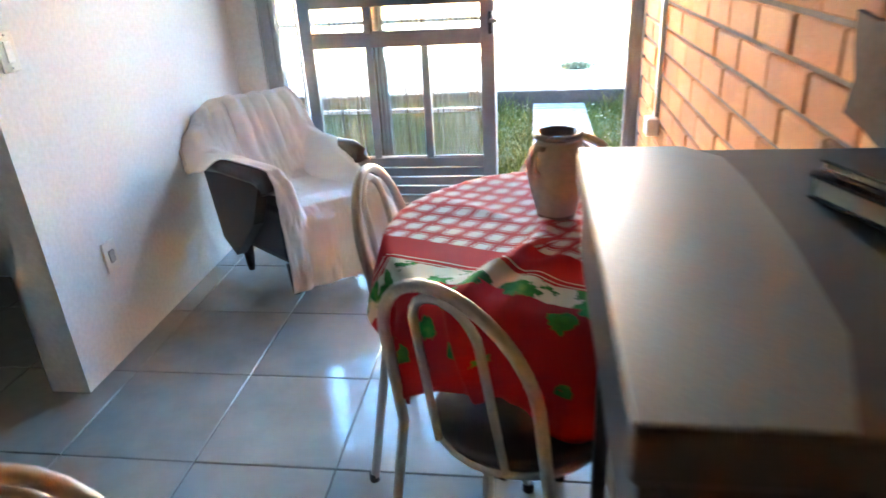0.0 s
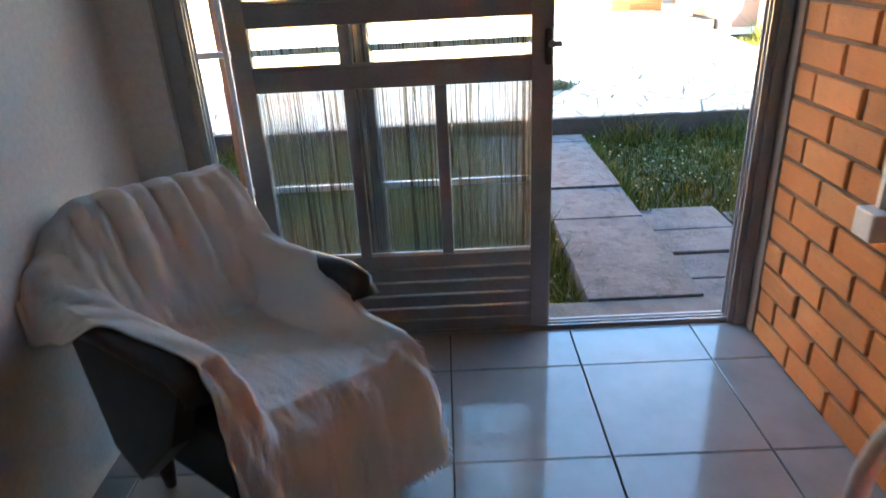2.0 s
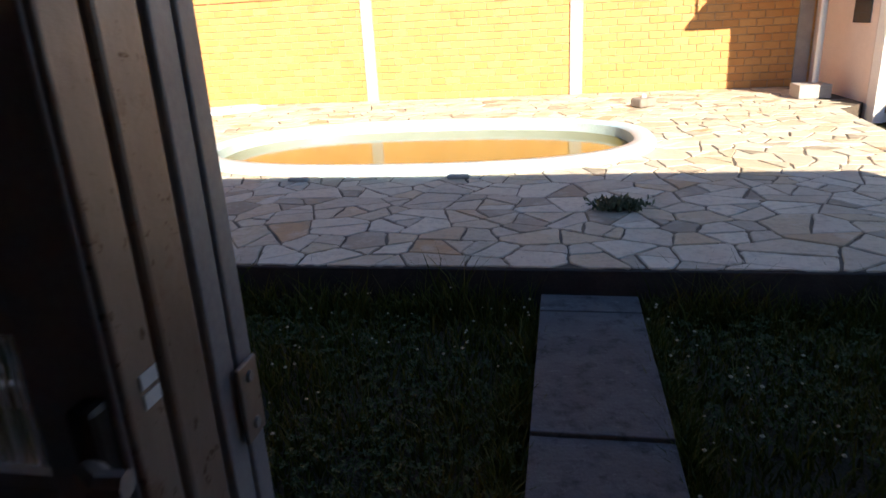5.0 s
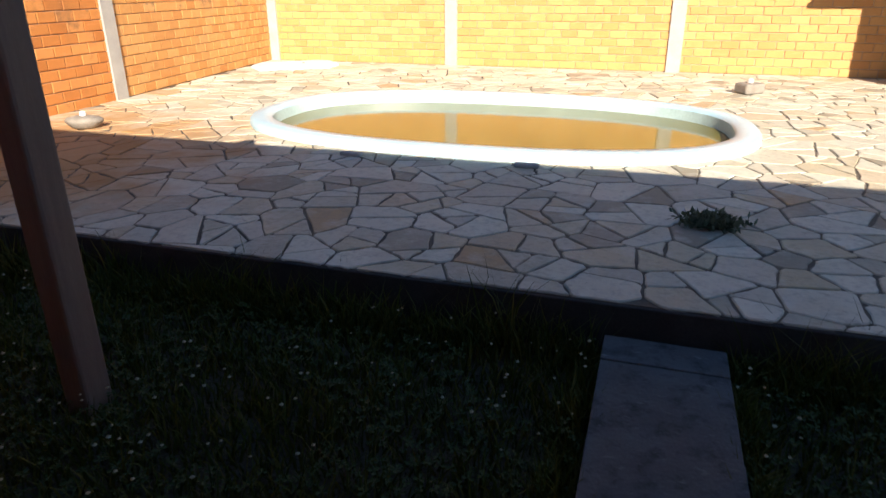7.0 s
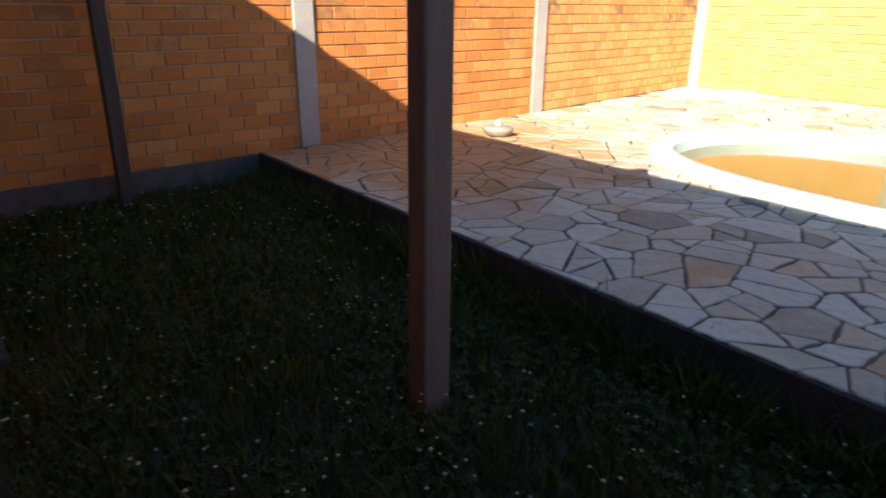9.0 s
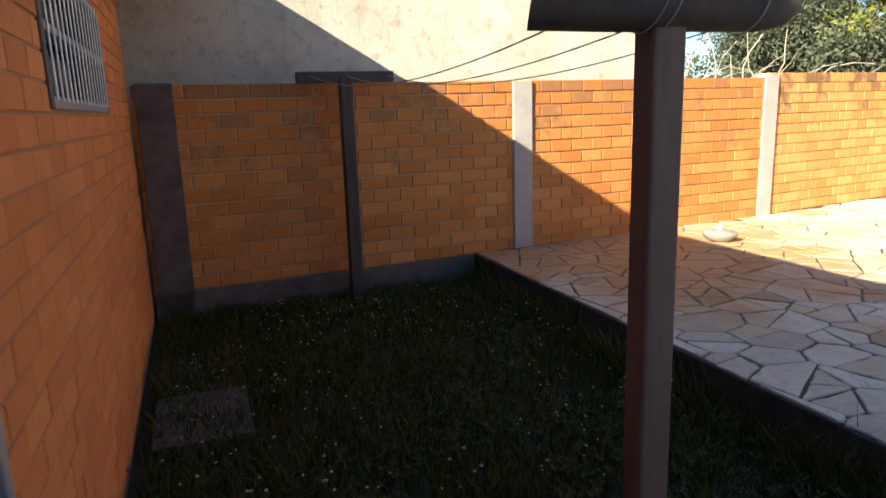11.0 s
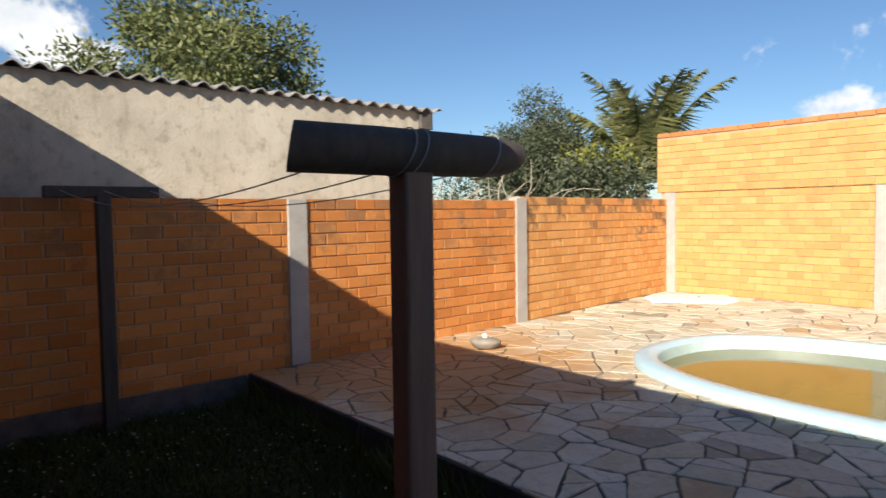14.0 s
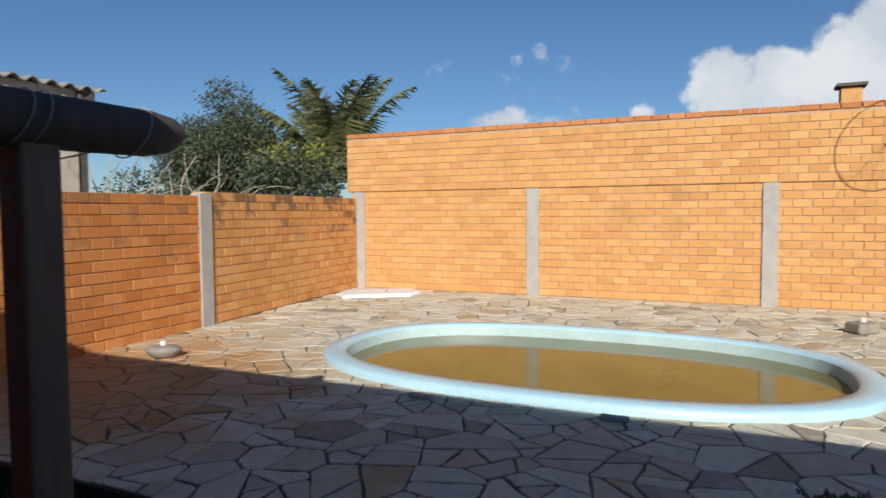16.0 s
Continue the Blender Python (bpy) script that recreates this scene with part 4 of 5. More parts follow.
for xs, rows in (([(-0.585, -0.305), (-0.265, -0.01), (0.03, 0.305)], (ROWS_Z[0], ROWS_Z[2])), ([(-0.585, -0.305), (-0.265, 0.305)], (ROWS_Z[1],))):
    for x0, x1 in xs:
        for z0, z1 in rows:
            pane = part("pane", box(B(), x0 - 0.004, x1 + 0.004, 0.266, 0.270, z0 - 0.004, z1 + 0.004), M_GLASS, door, "fluted glass pane" if x0 < -0.5 and z0 < 0.5 else "")
            pane.visible_shadow = False
            bm = B()
            box(bm, x0, x1, 0.252, 0.262, z0, z0 + 0.012)
            part("bead", bm, M_WBAR if z0 < 0.5 else M_METAL, door)
lock = part("lock", box(B(), 0.345, 0.366, 0.222, 0.246, 0.98, 1.09, 0.006), M_BLACKPL, door, "black door lock with a latch")
part("latch", tube(B(), [(0.356, 0.222, 1.045), (0.375, 0.21, 1.045), (0.392, 0.212, 1.045)], 0.010), M_DPLASTIC, lock)

# two bright spots of light on the stile, made as white plates
for z0, z1 in ((1.082, 1.094), (1.066, 1.078)):
    part("strike_plate", box(B(), 0.3755, 0.377, 0.264, 0.284, z0, z1, 0.0005), M_LID, door, "small white plate standing in for a spot of light")
gate = thing("steel_grille", "white painted steel bar grille behind the sliding door", "grille", kind="structure")
part("edge_stile", box(B(), 0.30, 0.374, 0.300, 0.351, 0.016, 2.08, 0.004), M_RUST, gate, "rust-flecked steel edge stile")
part("edge_stile", box(B(), 0.32, 0.372, 0.364, 0.397, -0.012, 2.08, 0.003), M_METAL, gate)
part("edge_stile", box(B(), 0.33, 0.373, 0.401, 0.43, -0.012, 2.08, 0.003), M_METAL, gate)
hinge = part("hinge", box(B(), 0.376, 0.381, 0.385, 0.422, 0.95, 1.03, 0.002), M_RUST, gate)
for z in (0.965, 1.015):
    part("screw", lathe(B(), [(0.006, 0.0), (0.005, 0.003)], 10, pose(0.381, 0.403, z, 0, 90, 0)), M_DPLASTIC, hinge)
for x0, x1 in ((-0.27, -0.205),):
    part("upright", box(B(), x0, x1, 0.292, 0.306, 0.016, 2.08, 0.003), M_METAL, gate)
for z in (0.58, 1.05, 1.55, 2.05):
    part("crossbar", box(B(), -0.79, 0.298, 0.308, 0.322, z - 0.011, z + 0.011, 0.002), M_WBAR, gate)
for x in (-0.675,):
    part("bar", box(B(), x - 0.009, x + 0.009, 0.292, 0.306, 0.016, 2.08, 0.002), M_WBAR, gate)

for side, (x0, x1) in (("left", (-0.845, -0.785)), ("right", (1.06, 1.10))):
    fr = thing("door_frame", "grey painted steel door frame jamb", "door frame", kind="structure")
    part("jamb", box(B(), x0, x1, 0.215, 0.262 if side == "left" else 0.306, 0.0, 2.12, 0.004), M_METAL, fr)
    if side == "left":
        part("jamb_edge", box(B(), -0.835, -0.792, 0.264, 0.322, 0.0, 2.12, 0.003), M_METAL, fr)
    for j, y in enumerate((0.226, 0.252, 0.282)):
        xi = x1 if side == "left" else x0
        part("jamb_ridge", box(B(), min(xi, xi + (0.022 if side == "left" else -0.022)), max(xi, xi + (0.022 if side == "left" else -0.022)), y, y + 0.008, 0.004, 2.11, 0.002), M_METAL, fr)
structure("door_head_frame", box(B(), -0.845, 1.10, 0.215, 0.306, 2.08, 2.119), M_METAL, "steel head rail of the sliding door", "door frame")

# ---- barred window in the facade ----
win = thing("window", "barred window with white upright bars", "window", kind="structure")
part("glass", box(B(), -3.48, -1.92, 0.22, 0.228, 1.49, 1.96), M_DARKGLASS, win)
for x0, x1, z0, z1 in ((-3.52, -3.46, 1.465, 1.98), (-1.94, -1.89, 1.465, 1.98), (-3.46, -1.94, 1.465, 1.505), (-3.46, -1.94, 1.945, 1.98), (-3.46, -1.94, 1.71, 1.74)):
    part("window_frame", box(B(), x0, x1, 0.255, 0.308, z0, z1, 0.003), M_DCONC if z1 - z0 > 0.2 else M_METAL, win)
for i in range(15):
    x = -3.42 + 1.44 * i / 14
    part("bar", box(B(), x - 0.010, x + 0.010, 0.309, 0.314, 1.49, 1.962, 0.001), M_WBAR, win)

# ---- clothes line posts ----
tpost = thing("clothes_line_post", "dark weathered timber T post holding clothes line wires", "post")
part("post", box(B(), -1.28, -1.175, 2.022, 2.142, -0.25, 1.66, 0.012), M_POST, tpost, "brown timber upright")
bm = B()
N = 18
prof = [(0.078 * math.cos(a), 0.078 * math.sin(a)) for a in [2 * math.pi * i / N for i in range(N)]]
ends = [[bm.verts.new((-1.215 + px * s, y + 0.03 + 0.015 * pz / 0.078 - (0.53 * px if y < 1.61 else 0.0), 1.712 + 0.004 * (y - 2) + pz * s)) for px, pz in prof] for y, s in ((1.60, 1.0), (1.72, 1.01), (1.9, 1.03), (2.2, 1.0), (2.44, 0.97), (2.52, 0.8), (2.56, 0.55))]
for a, b in zip(ends, ends[1:]):
    for j in range(N):
        bm.faces.new((a[j], a[(j + 1) % N], b[(j + 1) % N], b[j]))
bm.faces.new([bm.verts.new(q.co) for q in ends[0]])
bm.faces.new([bm.verts.new(q.co) for q in ends[-1]])
part("crossbeam", bm, M_DWOOD, tpost, "almost black round log", smooth=True)
for y in (2.00, 2.05, 2.38):
    part("wire_tie", tube(B(), [(-1.215 + 0.084 * math.cos(a), y + 0.03 + 0.035 * math.sin(a), 1.712 + 0.084 * math.sin(a)) for a in [2 * math.pi * i / 20 for i in range(21)]], 0.0025, 5), M_WIRE, tpost)
cpost = thing("clothes_line_post", "thin dark timber T post by the yard wall", "post")
part("post", box(B(), -4.80, -4.70, 1.83, 1.93, -0.1, 1.70, 0.008), M_DWOOD, cpost)
part("crossbeam", box(B(), -4.79, -4.71, 1.50, 2.27, 1.66, 1.745, 0.008), M_DWOOD, cpost)
for y0, y1 in ((1.75, 1.60), (2.03, 1.88), (2.36, 2.2)):
    w = thing("clothes_line", "thin sagging clothes line wire", "wire", group="clothes lines")
    part("wire", tube(B(), [(-1.26 - 3.5 * s, y0 + (y1 - y0) * s, 1.66 + 0.06 * s - 0.5 * s * (1 - s)) for s in [i / 24 for i in range(25)]], 0.003, 5), M_WIRE, w)

# ---- things on the deck ----
lid = thing("pool_cover_panel", "white fibreglass panel lying on the deck", "panel", pose(-4.85, 10.15, 0.125, 0, 0, 38))
bm = B()
prof = [(-0.62, -0.30), (0.45, -0.36), (0.66, -0.12), (0.62, 0.22), (0.40, 0.36), (-0.55, 0.32), (-0.70, 0.05)]
rg = [[bm.verts.new((x * s, 1.12 * y * s, z)) for x, y in prof] for z, s in ((0.0, 1.0), (0.03, 1.0), (0.055, 0.93))]
for a, b in zip(rg, rg[1:]):
    for j in range(len(prof)):
        bm.faces.new((a[j], a[(j + 1) % len(prof)], b[(j + 1) % len(prof)], b[j]))
bm.faces.new(rg[-1])
bm.faces.new(rg[0][::-1])
part("panel", bm, M_LID, lid)
part("knob", lathe(B(), [(0.02, 0.055), (0.022, 0.075), (0.012, 0.085)], 12, pose(0.1, -0.1, 0)), M_DPLASTIC, lid)


def lamp_block(x, y, s, label):
    t = thing("concrete_block", label, "block", pose(x, y, 0.12, 0, 0, random.uniform(0, 40)))
    bm = B()
    box(bm, -s, s, -s * 0.8, s * 0.8, 0, s * 0.9, s * 0.18)
    part("block", bm, M_ROCK, t)
    part("cap", lathe(B(), [(0.035, s * 0.9), (0.035, s * 0.9 + 0.04), (0.02, s * 0.9 + 0.05)], 12), M_PLASTIC, t, "small white plastic cap")


def round_stone(x, y):
    t = thing("round_stone", "rounded pale grey stone with a white cap", "stone", pose(x, y, 0.118, 0, 0, 25) @ Matrix.Scale(0.84, 4))
    bm = lathe(B(), [(0.09, 0.0), (0.135, 0.03), (0.175, 0.075), (0.18, 0.10), (0.15, 0.125), (0.08, 0.14), (0.01, 0.143)], 26)
    for vt in bm.verts:
        f = 1 + 0.12 * noise.noise(vt.co * 9 + Vector((3, 1, 7)))
        vt.co = Vector((vt.co.x * f * 1.1, vt.co.y * f * 0.85, vt.co.z * (1 + 0.08 * noise.noise(vt.co * 7))))
    part("stone", bm, M_ROCK, t, smooth=True)
    part("cap", lathe(B(), [(0.034, 0.132), (0.036, 0.165), (0.03, 0.185), (0.012, 0.192)], 14), M_WBAR, t, "small white plastic cap")


round_stone(-4.35, 5.32)
lamp_block(1.72, 9.2, 0.135, "rough grey concrete block with a white cap")
for x, y in ((-1.53, 5.06), (-0.17, 5.10)):
    s = thing("stone_chip", "loose grey stone chip beside the pool rim", "stone", pose(x, y, 0.12, 0, 0, random.uniform(-10, 10)))
    part("chip", box(B(), -0.09, 0.09, -0.03, 0.03, 0, 0.03, 0.008), M_CONC, s)


# ---- plants ----
def blades(spec, seed):
    """Grass blades: a list of (count, x0, x1, y0, y1, low, high, keep)."""
    rng = np.random.default_rng(seed)
    vs, fs, total = [], [], 0
    for count, x0, x1, y0, y1, low, high, keep in spec:
        x, y = rng.uniform(x0, x1, count), rng.uniform(y0, y1, count)
        ok = keep(x, y)
        x, y = x[ok], y[ok]
        n = len(x)
        clump = 0.55 + 0.45 * np.sin(x * 7.3 + np.sin(y * 5.1) * 2) * np.sin(y * 6.7 + x * 2.1)
        h = rng.uniform(low, high, n) * (0.6 + 0.5 * clump)
        a, lean = rng.uniform(0, 2 * np.pi, n), rng.uniform(0.1, 0.9, n) * h
        b = rng.uniform(0, 2 * np.pi, n)
        w = rng.uniform(0.0025, 0.006, n)
        z = np.full(n, -0.135)
        p0 = np.stack([x - w * np.cos(a), y - w * np.sin(a), z], 1)
        p1 = np.stack([x + w * np.cos(a), y + w * np.sin(a), z], 1)
        mx, my = x + 0.4 * lean * np.cos(b), y + 0.4 * lean * np.sin(b)
        p2 = np.stack([mx + 0.7 * w * np.cos(a), my + 0.7 * w * np.sin(a), z + 0.6 * h], 1)
        p3 = np.stack([mx - 0.7 * w * np.cos(a), my - 0.7 * w * np.sin(a), z + 0.6 * h], 1)
        p4 = np.stack([x + lean * np.cos(b), y + lean * np.sin(b), z + h], 1)
        vs.append(np.stack([p0, p1, p2, p3, p4], 1).reshape(-1, 3))
        i = total + 5 * np.arange(n)
        fs.append((i, n))
        total += 5 * n
    faces = []
    for i, n in fs:
        faces += [(int(q), int(q) + 1, int(q) + 2, int(q) + 3) for q in i] + [(int(q) + 3, int(q) + 2, int(q) + 4) for q in i]
    return np.concatenate(vs).tolist(), faces


def off_path(x, y):
    return ~((x > 0.55) & (x < 1.05)) & ~((x > 1.03) & (x < 1.53) & (y < 1.53)) & ~((x > -2.05) & (x < -0.45) & (y < 0.75)) & (x > -4.85 - 0.06 * y)


def right_strip(x, y):
    return x > 3.40 + 0.10 * (y - 3.07)


def edge_strip(x, y):
    return x > -9


gv, gf = blades([(62000, -4.95, 3.3, 0.36, 3.05, 0.05, 0.15, off_path), (22000, 3.2, 7.5, 2.0, 8.2, 0.06, 0.16, right_strip), (9000, 3.3, 6.0, 0.4, 3.05, 0.06, 0.15, off_path), (2500, 4.5, 8.5, 7.6, 8.2, 0.15, 0.45, right_strip),
                 (5200, -4.9, 3.3, 2.86, 3.055, 0.10, 0.24, off_path), (1500, 0.44, 0.565, 0.44, 3.0, 0.08, 0.19, edge_strip), (1500, 1.035, 1.12, 1.5, 3.0, 0.08, 0.19, edge_strip), (700, -4.9, 3.3, 2.95, 3.06, 0.22, 0.36, off_path)], 3)
tagged(new("grass", raw("grass", gv, gf, M_GRASS)), "rough green lawn with clover and weeds", "grass", kind="stuff")


def flowers():
    rng = random.Random(5)
    vs, fs, sv, sf = [], [], [], []
    for _ in range(900):
        x, y = rng.uniform(-4.6, 3.2), rng.uniform(0.45, 3.0)
        if math.sin(x * 2.1 + 1) * math.sin(y * 2.7) < -0.35 or not bool(off_path(np.array([x]), np.array([y]))[0]):
            continue
        z, r = rng.uniform(-0.05, 0.05), rng.uniform(0.0045, 0.0095)
        n = len(vs)
        for k2 in range(6):
            a = k2 * math.pi / 3
            vs.append((x + r * math.cos(a), y + r * math.sin(a), z))
        vs += [(x, y, z + r * 0.9), (x, y, z - r * 0.8)]
        for k2 in range(6):
            fs += [(n + k2, n + (k2 + 1) % 6, n + 6), (n + (k2 + 1) % 6, n + k2, n + 7)]
        n = len(sv)
        sv += [(x - 0.001, y, -0.135), (x + 0.001, y, -0.135), (x, y, z)]
        sf.append((n, n + 1, n + 2))
    tagged(new("clover_flowers", raw("clover_flowers", vs, fs, M_PETAL)), "small white clover flower heads in the lawn", "flowers", kind="stuff")
    tagged(new("flower_stems", raw("flower_stems", sv, sf, M_GRASS)), "thin green stems of the clover flowers", "stems", kind="stuff")


flowers()


def clover():
    """Three-part clover leaves held flat over the soil."""
    rng = np.random.default_rng(41)
    n = 15000
    x, y = rng.uniform(-4.9, 3.3, n), rng.uniform(0.4, 3.04, n)
    ok = off_path(x, y) & (np.sin(x * 3.1 + 0.4) * np.sin(y * 3.9 + x) > -0.45)
    vs, fs = [], []
    for px, py, z, turn, size in zip(x[ok].tolist(), y[ok].tolist(), rng.uniform(-0.11, -0.03, n).tolist(), rng.uniform(0, 6.28, n).tolist(), rng.uniform(0.011, 0.022, n).tolist()):
        for lobe in range(3):
            a = turn + lobe * 2.094
            m = len(vs)
            ca, sa = math.cos(a), math.sin(a)
            vs += [(px, py, z), (px + size * (0.75 * ca - 0.42 * sa), py + size * (0.75 * sa + 0.42 * ca), z + 0.3 * size), (px + size * 1.05 * ca, py + size * 1.05 * sa, z + 0.1 * size), (px + size * (0.75 * ca + 0.42 * sa), py + size * (0.75 * sa - 0.42 * ca), z + 0.3 * size)]
            fs.append((m, m + 1, m + 2, m + 3))
    tagged(new("clover_leaves", raw("clover_leaves", vs, fs, M_CLOVER)), "low green clover leaves in the lawn", "clover", kind="stuff")


clover()


def leaves(points, size, rng, long=2.2):
    """Pointed leaves, each with a fold, at the given places."""
    vs, fs = [], []
    for q, out in points:
        d = (out + Vector((rng.uniform(-1, 1), rng.uniform(-1, 1), rng.uniform(-1, 0.6)))).normalized()
        s = d.cross(Vector((rng.uniform(-1, 1), rng.uniform(-1, 1), rng.uniform(-1, 1)))).normalized()
        ln, w = size * long * rng.uniform(0.6, 1.2), size * rng.uniform(0.6, 1.1) * 0.5
        n = len(vs)
        vs += [q, q + d * ln * 0.5 + s * w, q + d * ln, q + d * ln * 0.5 - s * w]
        fs += [(n, n + 1, n + 2), (n, n + 2, n + 3)]
    return vs, fs


def tree(label, x, y, z0, blobs, count, size, mat, seed, trunk_r=0.12, name="tree"):
    """A trunk, limbs to each clump, and a crown of leaves gathered in uneven clumps."""
    rng = random.Random(seed)
    t = thing(name, label, name, pose(x, y, z0))
    bm = B()
    low = min(b[2] for b in blobs)
    tube(bm, [(0, 0, -0.3), (0.03, 0.02, low * 0.5), (0.0, 0.05, low)], trunk_r, 8, trunk_r * 0.6)
    part("trunk", bm, M_BARK, t)
    bm = B()
    for bx, by, bz, r in blobs:
        tube(bm, [(0, 0, low * 0.7), (bx * 0.4, by * 0.4, low + (bz - low) * 0.4), (bx, by, bz)], trunk_r * 0.4, 6, 0.012)
    part("limbs", bm, M_BARK, t)
    pts, tot = [], sum(b[3] ** 2 for b in blobs)
    for bx, by, bz, r in blobs:
        for _ in range(int(count * r * r / tot / 9)):
            d = Vector((rng.gauss(0, 1), rng.gauss(0, 1), rng.gauss(0, 1))).normalized()
            c = Vector((bx, by, bz)) + d * r * (rng.random() ** 0.35) * Vector((1, 1, 0.9)).x
            for _ in range(9):
                pts.append((c + Vector((rng.gauss(0, 1), rng.gauss(0, 1), rng.gauss(0, 1))) * size * 1.6, d))
    vs, fs = leaves(pts, size, rng)
    crown = new("crown", raw("crown", vs, fs, mat))
    crown.parent = t
    return t


def blob_set(seed, n, rx, ry, rz, zc, r0, r1):
    rng = random.Random(seed)
    out = []
    for _ in range(n):
        d = Vector((rng.gauss(0, 1), rng.gauss(0, 1), rng.gauss(0, 1))).normalized() * rng.uniform(0.35, 0.85)
        out.append((d.x * rx, d.y * ry, zc + d.z * rz, rng.uniform(r0, r1)))
    return out


tree("large rounded leafy tree behind the neighbouring shed", -10.6, 4.7, 0, blob_set(2, 34, 2.2, 2.3, 2.1, 3.5, 0.45, 0.75), 46000, 0.052, M_LEAF1, 4, 0.16)
tree("dark leafy tree behind the yard wall", -11.3, 13.6, 0, blob_set(8, 30, 2.5, 2.0, 1.6, 2.75, 0.45, 0.8), 38000, 0.046, M_LEAF2, 5, 0.13)
tree("yellow-green shrub behind the yard wall", -8.7, 12.9, 0, blob_set(9, 9, 0.9, 0.5, 0.6, 2.5, 0.25, 0.4), 2600, 0.06, M_LEAF3, 6, 0.05, "shrub")
tree("dark shrub along the yard wall", -8.0, 12.2, 0, blob_set(12, 12, 1.6, 0.5, 0.5, 2.1, 0.3, 0.5), 4000, 0.06, M_LEAF2, 16, 0.05, "shrub")
tree("low dark shrub behind the yard wall beside the shed", -10.4, 10.6, 0, blob_set(15, 12, 1.3, 1.5, 0.6, 1.5, 0.35, 0.55), 7000, 0.046, M_LEAF2, 19, 0.05, "shrub")
tw = thing("bare_branches", "pale leafless branches over the yard wall", "branches")
rng = random.Random(11)
for i in range(34):
    q = Vector((-7.2 - rng.uniform(0, 1.0), 7.2 + rng.uniform(0, 2.6), 1.2))
    pts = [q]
    d = Vector((rng.uniform(-0.4, 0.6), rng.uniform(-0.2, 1.0), rng.uniform(0.6, 1.2))).normalized()
    for s in range(5):
        q = q + d * 0.28
        d = (d + Vector((rng.uniform(-0.5, 0.5), rng.uniform(-0.5, 0.6), rng.uniform(-0.45, 0.2)))).normalized()
        pts.append(q)
    part("branch", tube(B(), pts, 0.014, 5, 0.005), M_TWIG, tw)

palm = thing("palm_tree", "palm with arching yellow-green fronds", "palm", pose(-8.3, 14.0, 0))
part("trunk", tube(B(), [(0.1, 0, -0.2), (0.06, 0, 1.2), (0, 0, 2.1)], 0.13, 10, 0.10), M_BARK, palm)
rng = random.Random(21)
for i in range(19):
    az = 2 * math.pi * i / 19 + rng.uniform(-0.2, 0.2)
    rise = rng.uniform(1.05, 1.52)
    ln = rng.uniform(2.4, 3.2)
    pts, q, el = [], Vector((0, 0, 2.05)), rise
    for s in range(13):
        pts.append(q.copy())
        q = q + Vector((math.cos(az) * math.cos(el), math.sin(az) * math.cos(el), math.sin(el))) * ln / 12
        el -= 0.010 + 0.0135 * s
    fr = part("frond", tube(B(), pts, 0.022, 5, 0.006), M_PALM, palm)
    vs, fs = [], []
    for s in range(1, 12):
        for f in (0.0, 0.2, 0.4, 0.6, 0.8):
            a = pts[s].lerp(pts[s + 1], f) if s < 12 else pts[s]
            d = (pts[s + 1] - pts[s]).normalized()
            side = d.cross(Vector((0, 0, 1)))
            side = side.normalized() if side.length > 0.05 else Vector((math.sin(az), -math.cos(az), 0))
            for sg in (-1, 1):
                L = 0.62 * math.sin(math.pi * min(1, (s + f + 1.2) / 13.5)) + 0.08
                tip = a + (d * 0.75 + side * sg * 0.8 + Vector((0, 0, rng.uniform(-0.95, -0.1)))).normalized() * L
                n = len(vs)
                wd = d * 0.034
                vs += [a - wd, a + wd, tip]
                fs.append((n, n + 1, n + 2))
    lf = new("frond_blade", raw("frond_blade", vs, fs, M_PALM))
    lf.parent = fr

weed = thing("weed_tuft", "low green weed growing between the flagstones", "weed", pose(1.03, 4.18, 0.115))
rng = random.Random(31)
pts = [(Vector((rng.gauss(0, 0.065), rng.gauss(0, 0.05), rng.uniform(0.0, 0.035))), Vector((0, 0, 1))) for _ in range(900)]
vs, fs = leaves(pts, 0.022, rng)
lf = new("foliage", raw("foliage", vs, fs, M_LEAF2))
lf.parent = weed
tagged(lf, kind="stuff")
aloe = thing("spiky_plant", "brownish spiky plant by the white wall", "plant", pose(6.2, 7.7, -0.13))
for i in range(9):
    az = rng.uniform(0, 6.28)
    part("leaf_blade", tube(B(), [(0, 0, 0), (0.18 * math.cos(az), 0.18 * math.sin(az), 0.35), (0.45 * math.cos(az), 0.45 * math.sin(az), rng.uniform(0.5, 0.8))], 0.05, 5, 0.004), M_BARK, aloe)
tap = thing("standpipe", "thin grey standpipe tap before the white wall", "tap")
part("pipe", tube(B(), [(5.05, 8.05, -0.14), (5.05, 8.05, 0.62)], 0.02), M_DPLASTIC, tap)
part("spout", tube(B(), [(5.05, 8.05, 0.58), (5.08, 7.95, 0.62), (5.09, 7.93, 0.56)], 0.016), M_DPLASTIC, tap)

dish = thing("satellite_dish", "open mesh satellite dish on a pole over the porch", "dish")
dc, dn = Vector((2.80, 9.75, 3.06)), Vector((-0.5, 1.0, -0.6)).normalized()
da = dn.cross(Vector((0, 0, 1))).normalized()
db = dn.cross(da)
part("rim", tube(B(), [dc + 0.5 * (math.cos(2 * math.pi * i / 36) * da + math.sin(2 * math.pi * i / 36) * db) for i in range(37)], 0.008, 6), M_DPLASTIC, dish)
for i in range(4):
    e = math.cos(math.pi * i / 2 + 0.3) * da + math.sin(math.pi * i / 4 + 0.3) * db
    part("rib", tube(B(), [dc - dn * 0.12, dc + 0.5 * e], 0.004, 5), M_DPLASTIC, dish)
